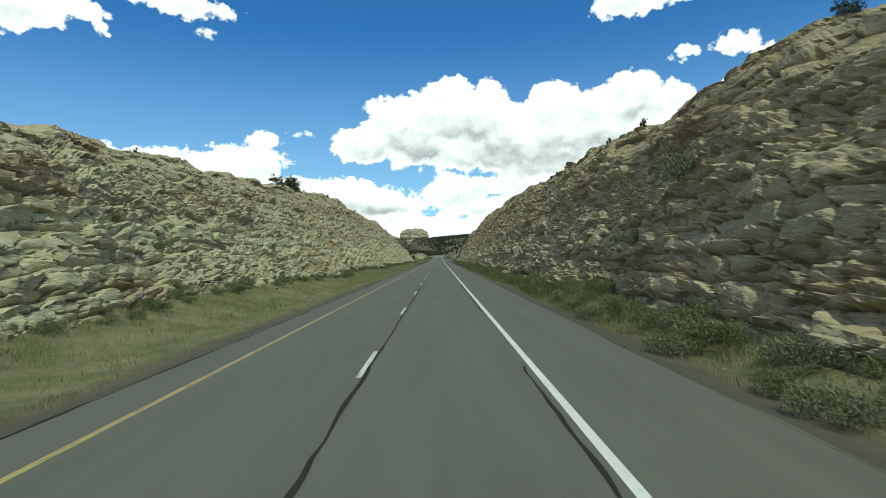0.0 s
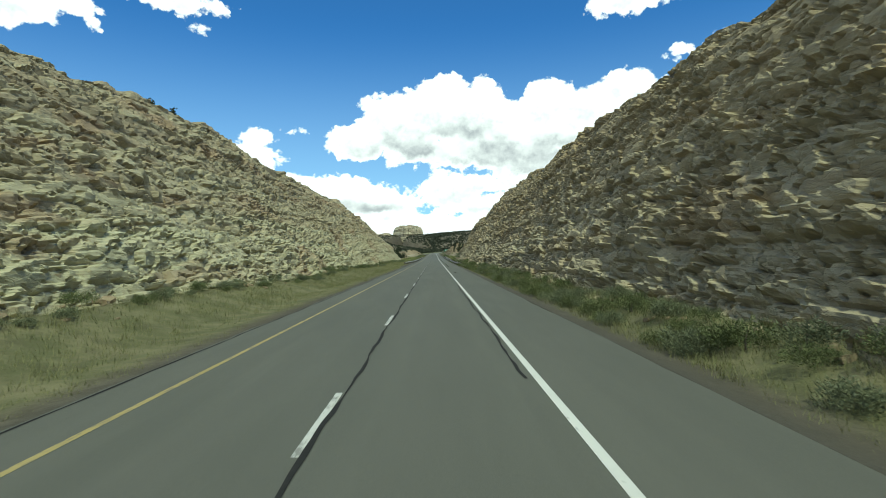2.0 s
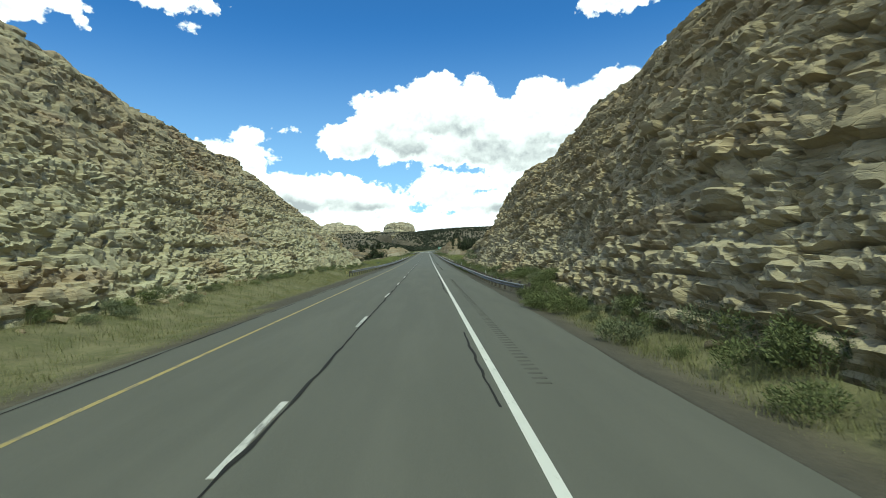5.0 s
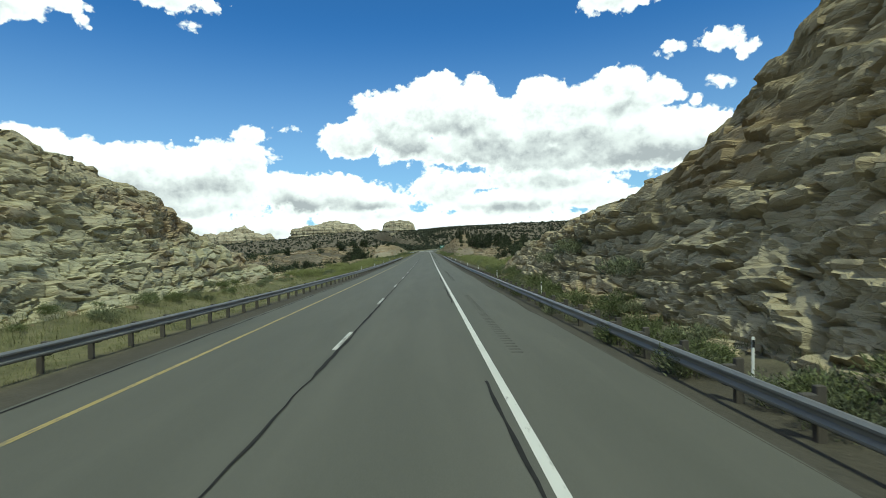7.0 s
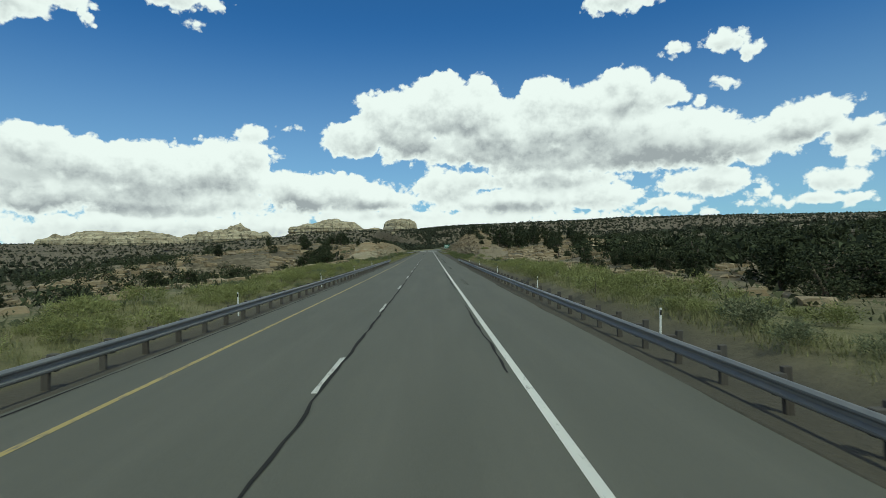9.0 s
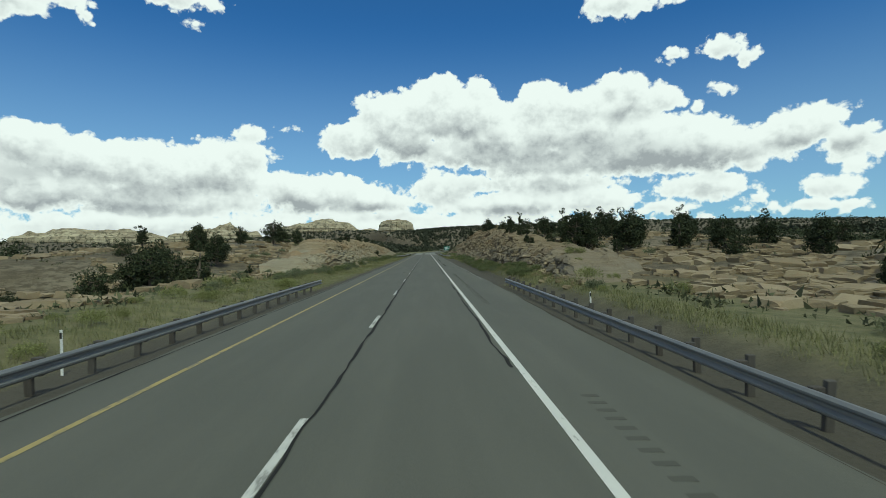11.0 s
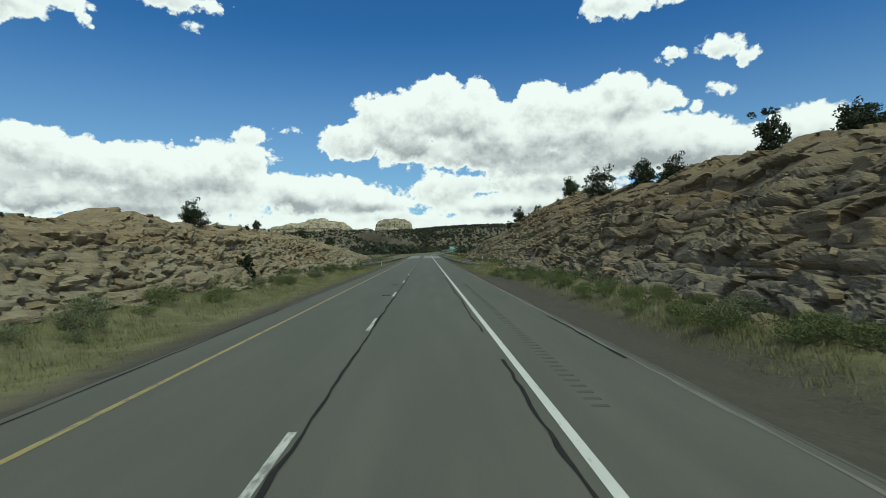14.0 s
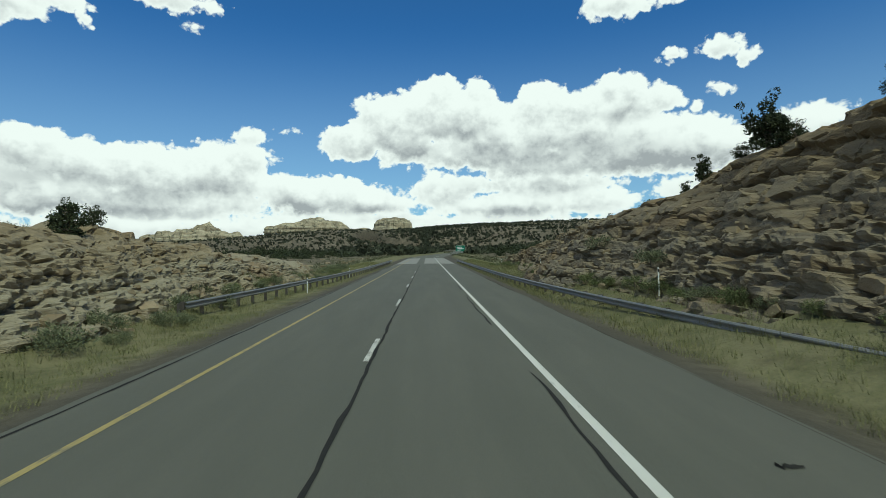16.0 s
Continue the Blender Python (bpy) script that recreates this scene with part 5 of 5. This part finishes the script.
STAKE, REFLECTOR = delineator_meshes()
for side, dist, ys in ((1, 8.4, (218, 238.6, 257, 275, 292, 309, 326, 345, 363, 381)), (-1, 6.6, (300, 318, 336, 354, 372)),
                       (1, 11.0, (545, 568, 592)), (-1, 7.0, (560, 580, 600))):
    for y in ys:
        x = side * dist
        ob = thing_at("delineator", "slim white delineator post behind the guardrail", "marker post", x, y, ground_z(x, y), "delineators")
        ob.matrix_basis = pose(x, y, ground_z(x, y), 2 * math.sin(y), 2 * math.cos(y))
        part("stake", STAKE, ob)
        part("reflector", REFLECTOR, ob)


def object_marker(x, y):
    z = ground_z(x, y)
    ob = thing_at("object_marker", "small striped black and yellow hazard marker at the rail end", "road sign", x, y, z)
    bm = bmesh.new()
    box_bm(bm, 0, 0, 0.55, 0.05, 0.03, 1.3, 0.006)
    part("post", bm_mesh("post", bm, M_POST), ob)
    bm = bmesh.new()
    box_bm(bm, 0, -0.03, 0.62, 0.22, 0.012, 0.36, 0.004)
    plate = part("plate", bm_mesh("plate", bm, M_MARK_Y), ob)
    for k in range(3):
        bm = bmesh.new()
        box_bm(bm, 0, 0, 0, 0.21, 0.004, 0.055)
        part("stripe", bm_mesh("stripe", bm, M_BLACK), plate, pose(0, -0.040, 0.51 + 0.11 * k, 0, -24, 0) @ Matrix.Scale(0.9, 4))


object_marker(-8.1, 232.3)


def guide_sign(x, y):
    z = ground_z(x, y)
    ob = thing_at("guide_sign", "large green highway sign with white border and bars of lettering", "road sign", x, y, z)
    base = float(road_z(y)) + 1.3 - z
    bm = bmesh.new()
    box_bm(bm, 0, 0, base + 1.45, 4.6, 0.05, 2.9, 0.02)
    panel = part("panel", bm_mesh("panel", bm, M_SIGN), ob)
    for w, h, cx, cz in ((4.4, 0.06, 0, 2.78), (4.4, 0.06, 0, 0.12), (2.6, 0.34, -0.4, 2.05), (3.2, 0.34, 0, 1.35), (1.8, 0.3, -0.7, 0.65)):
        bm = bmesh.new()
        box_bm(bm, cx, -0.03, base + cz, w, 0.012, h)
        part("bar", bm_mesh("bar", bm, M_MARK), panel)
    for cx in (-2.25, 2.25):
        bm = bmesh.new()
        box_bm(bm, cx, -0.03, base + 1.45, 0.06, 0.012, 2.72)
        part("bar", bm_mesh("bar", bm, M_MARK), panel)
    for cx in (-1.5, 1.5):
        bm = bmesh.new()
        box_bm(bm, cx, 0.12, base / 2 + 1.2, 0.16, 0.16, base + 3.4, 0.01)
        part("post", bm_mesh("post", bm, M_STEEL), ob)


guide_sign(17.5, 780)

# scraps of tyre rubber on the road
for k, (x, y, s) in enumerate(((-0.5, 487.2, 0.24), (-0.5, 496.0, 0.26), (5.5, 529.2, 0.15), (-0.8, 418.2, 0.14), (5.6, 436.0, 0.2))):
    bm = bmesh.new()
    rs = random.Random(k)
    row = []
    for i in range(7):
        u = -s + 2 * s * i / 6
        yy, zz, ww = rs.uniform(-0.05, 0.05), 0.02 + rs.uniform(0, 0.03), 0.05 * (1.2 - abs(u) / s)
        row.append([bm.verts.new((u, yy - ww, 0.004)), bm.verts.new((u, yy, zz)), bm.verts.new((u, yy + ww, 0.004))])
    for a, b in zip(row, row[1:]):
        bm.faces.new((a[0], b[0], b[1], a[1])), bm.faces.new((a[1], b[1], b[2], a[2]))
    me = bm_mesh("tyre_scrap", bm, M_TAR)
    ob = new("tyre_scrap", me)
    ob.matrix_basis = pose(x, y, float(road_z(y)) - 0.02 * abs(x) + 0.006, 0, 0, 15 * math.sin(k * 3))
    tagged(ob, "curled black scrap of tyre rubber on the asphalt", "debris", "tyre scraps")


# ---- loose rock: slabs standing out of the faces, and talus ----
def slab_mesh(seed, mat):
    """A broken block with uneven faces and chipped corners."""
    rs = random.Random(seed)
    bm = bmesh.new()
    bmesh.ops.create_cube(bm, size=1.0)
    for v in bm.verts:
        v.co = Vector((v.co.x * rs.uniform(0.7, 1.1), v.co.y * rs.uniform(0.7, 1.1), v.co.z * rs.uniform(0.75, 1.1)))
    corner = rs.sample(list(bm.verts), 3)
    bmesh.ops.bevel(bm, geom=corner, offset=rs.uniform(0.16, 0.30), segments=1, affect="VERTICES")
    edges = rs.sample(list(bm.edges), 4)
    bmesh.ops.bevel(bm, geom=edges, offset=0.06, segments=1, affect="EDGES")
    bmesh.ops.triangulate(bm, faces=bm.faces)
    return bm_mesh("rock_slab", bm, mat)


SLABS = [slab_mesh(500 + k, M_SLAB) for k in range(14)]
SLAB_SETS = {tone.name: [slab_mesh(500 + k, tone) for k in range(8)] for tone in (M_SLAB, M_SLAB_PALE, M_SLAB_BROWN, M_SLAB_SHADED)}


def slabs_on(face, spots, side, count, y_from, y_to, biggest, seed, tone):
    rng = np.random.default_rng(seed)
    ok = spots[(spots[:, 1] > y_from) & (spots[:, 1] < y_to)]
    kinds = SLAB_SETS[tone.name]
    for p in ok[rng.integers(0, len(ok), count)]:
        s = rng.uniform(0.4, 1.0) ** 1.5 * biggest
        m = pose(p[0] + side * s * 0.26, p[1], p[2] - 0.03, rng.normal() * 6, rng.normal() * 6 - side * 10, rng.uniform(-25, 25))
        part("rock_slab", kinds[int(rng.integers(len(kinds)))], face, m @ Matrix.Diagonal((s * 0.7, s * rng.uniform(0.8, 1.5), s * rng.uniform(0.25, 0.5), 1)))


slabs_on(FACE_L1, SPOTS_L1, -1, 290, 0, 280, 0.75, 1, M_SLAB_PALE)
slabs_on(FACE_R1, SPOTS_R1, 1, 290, 0, 270, 0.80, 2, M_SLAB_BROWN)
slabs_on(FACE_L2, SPOTS_L2, -1, 290, 425, 585, 0.75, 3, M_SLAB)
slabs_on(FACE_R2, SPOTS_R2, 1, 290, 405, 585, 0.85, 4, M_SLAB_SHADED)


def talus():
    """Stones fallen to the foot of the faces and lying about the open ground."""
    rng = np.random.default_rng(51)
    base = [np.array([v.co[:] for v in m.vertices]) for m in SLABS]
    tri = [np.array([p.vertices[:] for p in m.polygons]) for m in SLABS]
    count = 2400
    y = np.where(rng.uniform(size=count) < 0.55, rng.uniform(285, 430, count), rng.uniform(-8, 700, count))
    side = np.where(rng.uniform(size=count) < 0.5, -1, 1)
    h = np.where(side < 0, brow(-1, y), brow(1, y))
    t = np.where(side < 0, toe(-1, y), toe(1, y))
    u = rng.uniform(0, 1, count)
    d = np.where(h > 0.6, t - np.abs(rng.normal(size=count)) * 0.8 + 0.3, 16 + 260 * u ** 1.7)
    s = np.where(h > 0.6, rng.uniform(0.10, 0.55, count) ** 1.3, rng.uniform(0.4, 1.3, count) * (1 + 1.8 * u))
    z = land(side * d, y)
    vs, fs, n = [], [], 0
    for k in range(count):
        i = int(rng.integers(len(base)))
        rot = np.array(Euler(rng.uniform(-0.4, 0.4, 3) * (1.0 if s[k] < 0.6 else 0.15) + (0, 0, rng.uniform(0, 6.3))).to_matrix())
        vs.append((base[i] * (s[k], s[k] * rng.uniform(0.7, 1.4), s[k] * (0.5 if s[k] < 0.6 else 0.34))) @ rot.T + (side[k] * d[k], y[k], z[k] + s[k] * 0.08))
        fs.append(tri[i] + n)
        n += len(base[i])
    # broken pieces lodged all over the faces
    for spots, lean_side, many, most in ((SPOTS_L2, -1, 800, 0.55), (SPOTS_R2, 1, 500, 0.55)):
        spots = spots[(spots[:, 1] > 0) & (spots[:, 1] < 588)]
        for p in spots[rng.integers(0, len(spots), many)]:
            i = int(rng.integers(len(base)))
            w = most * rng.uniform(0.3, 1.0) ** 1.5
            rot = np.array(Euler((rng.normal() * 0.25, rng.normal() * 0.25 - lean_side * 0.2, rng.uniform(0, 6.3))).to_matrix())
            vs.append((base[i] * (w, w * rng.uniform(0.8, 1.5), w * rng.uniform(0.3, 0.6))) @ rot.T + p + (lean_side * w * 0.2, 0, -0.03))
            fs.append(tri[i] + n)
            n += len(base[i])
    tagged(new("fallen_stones", mesh_of("fallen_stones", np.concatenate(vs), np.concatenate(fs), M_SLAB, False)),
           "tan sandstone rubble fallen at the foot of the rock", "rubble", kind="stuff")


talus()


def outcrops():
    """Low ledges of broken slabs stepping across the open ground between the cuts."""
    rng = np.random.default_rng(57)
    base = [np.array([v.co[:] for v in m.vertices]) for m in SLABS]
    tri = [np.array([p.vertices[:] for p in m.polygons]) for m in SLABS]
    spots = []
    while len(spots) < 6400:
        side = 1 if rng.uniform() < 0.55 else -1
        y0 = rng.uniform(288, 470) if rng.uniform() < 0.4 else rng.uniform(372, 445)
        d0 = 14.5 + 72 * rng.uniform() ** 1.6
        if side < 0 and y0 < 380 and d0 < 18:
            continue
        heading, size = rng.normal() * 0.35 + (0.5 if side > 0 else -0.4), rng.uniform(0.5, 1.7) * (0.7 + d0 / 90)
        x, y = side * d0, y0
        for _ in range(int(rng.integers(5, 15))):
            spots.append((x + rng.normal() * size * 0.35, y + rng.normal() * size * 0.3, size * rng.uniform(0.35, 1.15), heading + rng.normal() * 0.3))
            x, y = x + math.cos(heading) * size * 0.8, y + math.sin(heading) * size * 0.8
            heading += rng.normal() * 0.2
    spots = np.array(spots)
    h = np.where(spots[:, 0] < 0, brow(-1, spots[:, 1]), brow(1, spots[:, 1]))
    spots = spots[np.abs(spots[:, 0]) > 13.2 + np.maximum(h - 0.6, 0) * 1.1]
    z = land(spots[:, 0], spots[:, 1])
    vs, fs, n = [], [], 0
    for (x, y, w, turn), zz in zip(spots, z):
        i = int(rng.integers(len(base)))
        rot = np.array(Euler((rng.normal() * 0.07, rng.normal() * 0.07, turn)).to_matrix())
        vs.append((base[i] * (w * rng.uniform(0.9, 1.6), w, w * rng.uniform(0.22, 0.5))) @ rot.T + (x, y, zz + w * 0.07))
        fs.append(tri[i] + n)
        n += len(base[i])
    tagged(new("rock_ledges", mesh_of("rock_ledges", np.concatenate(vs), np.concatenate(fs), M_SLAB, False)),
           "low broken sandstone ledges across the open desert ground", "rock ledges", kind="stuff")


outcrops()
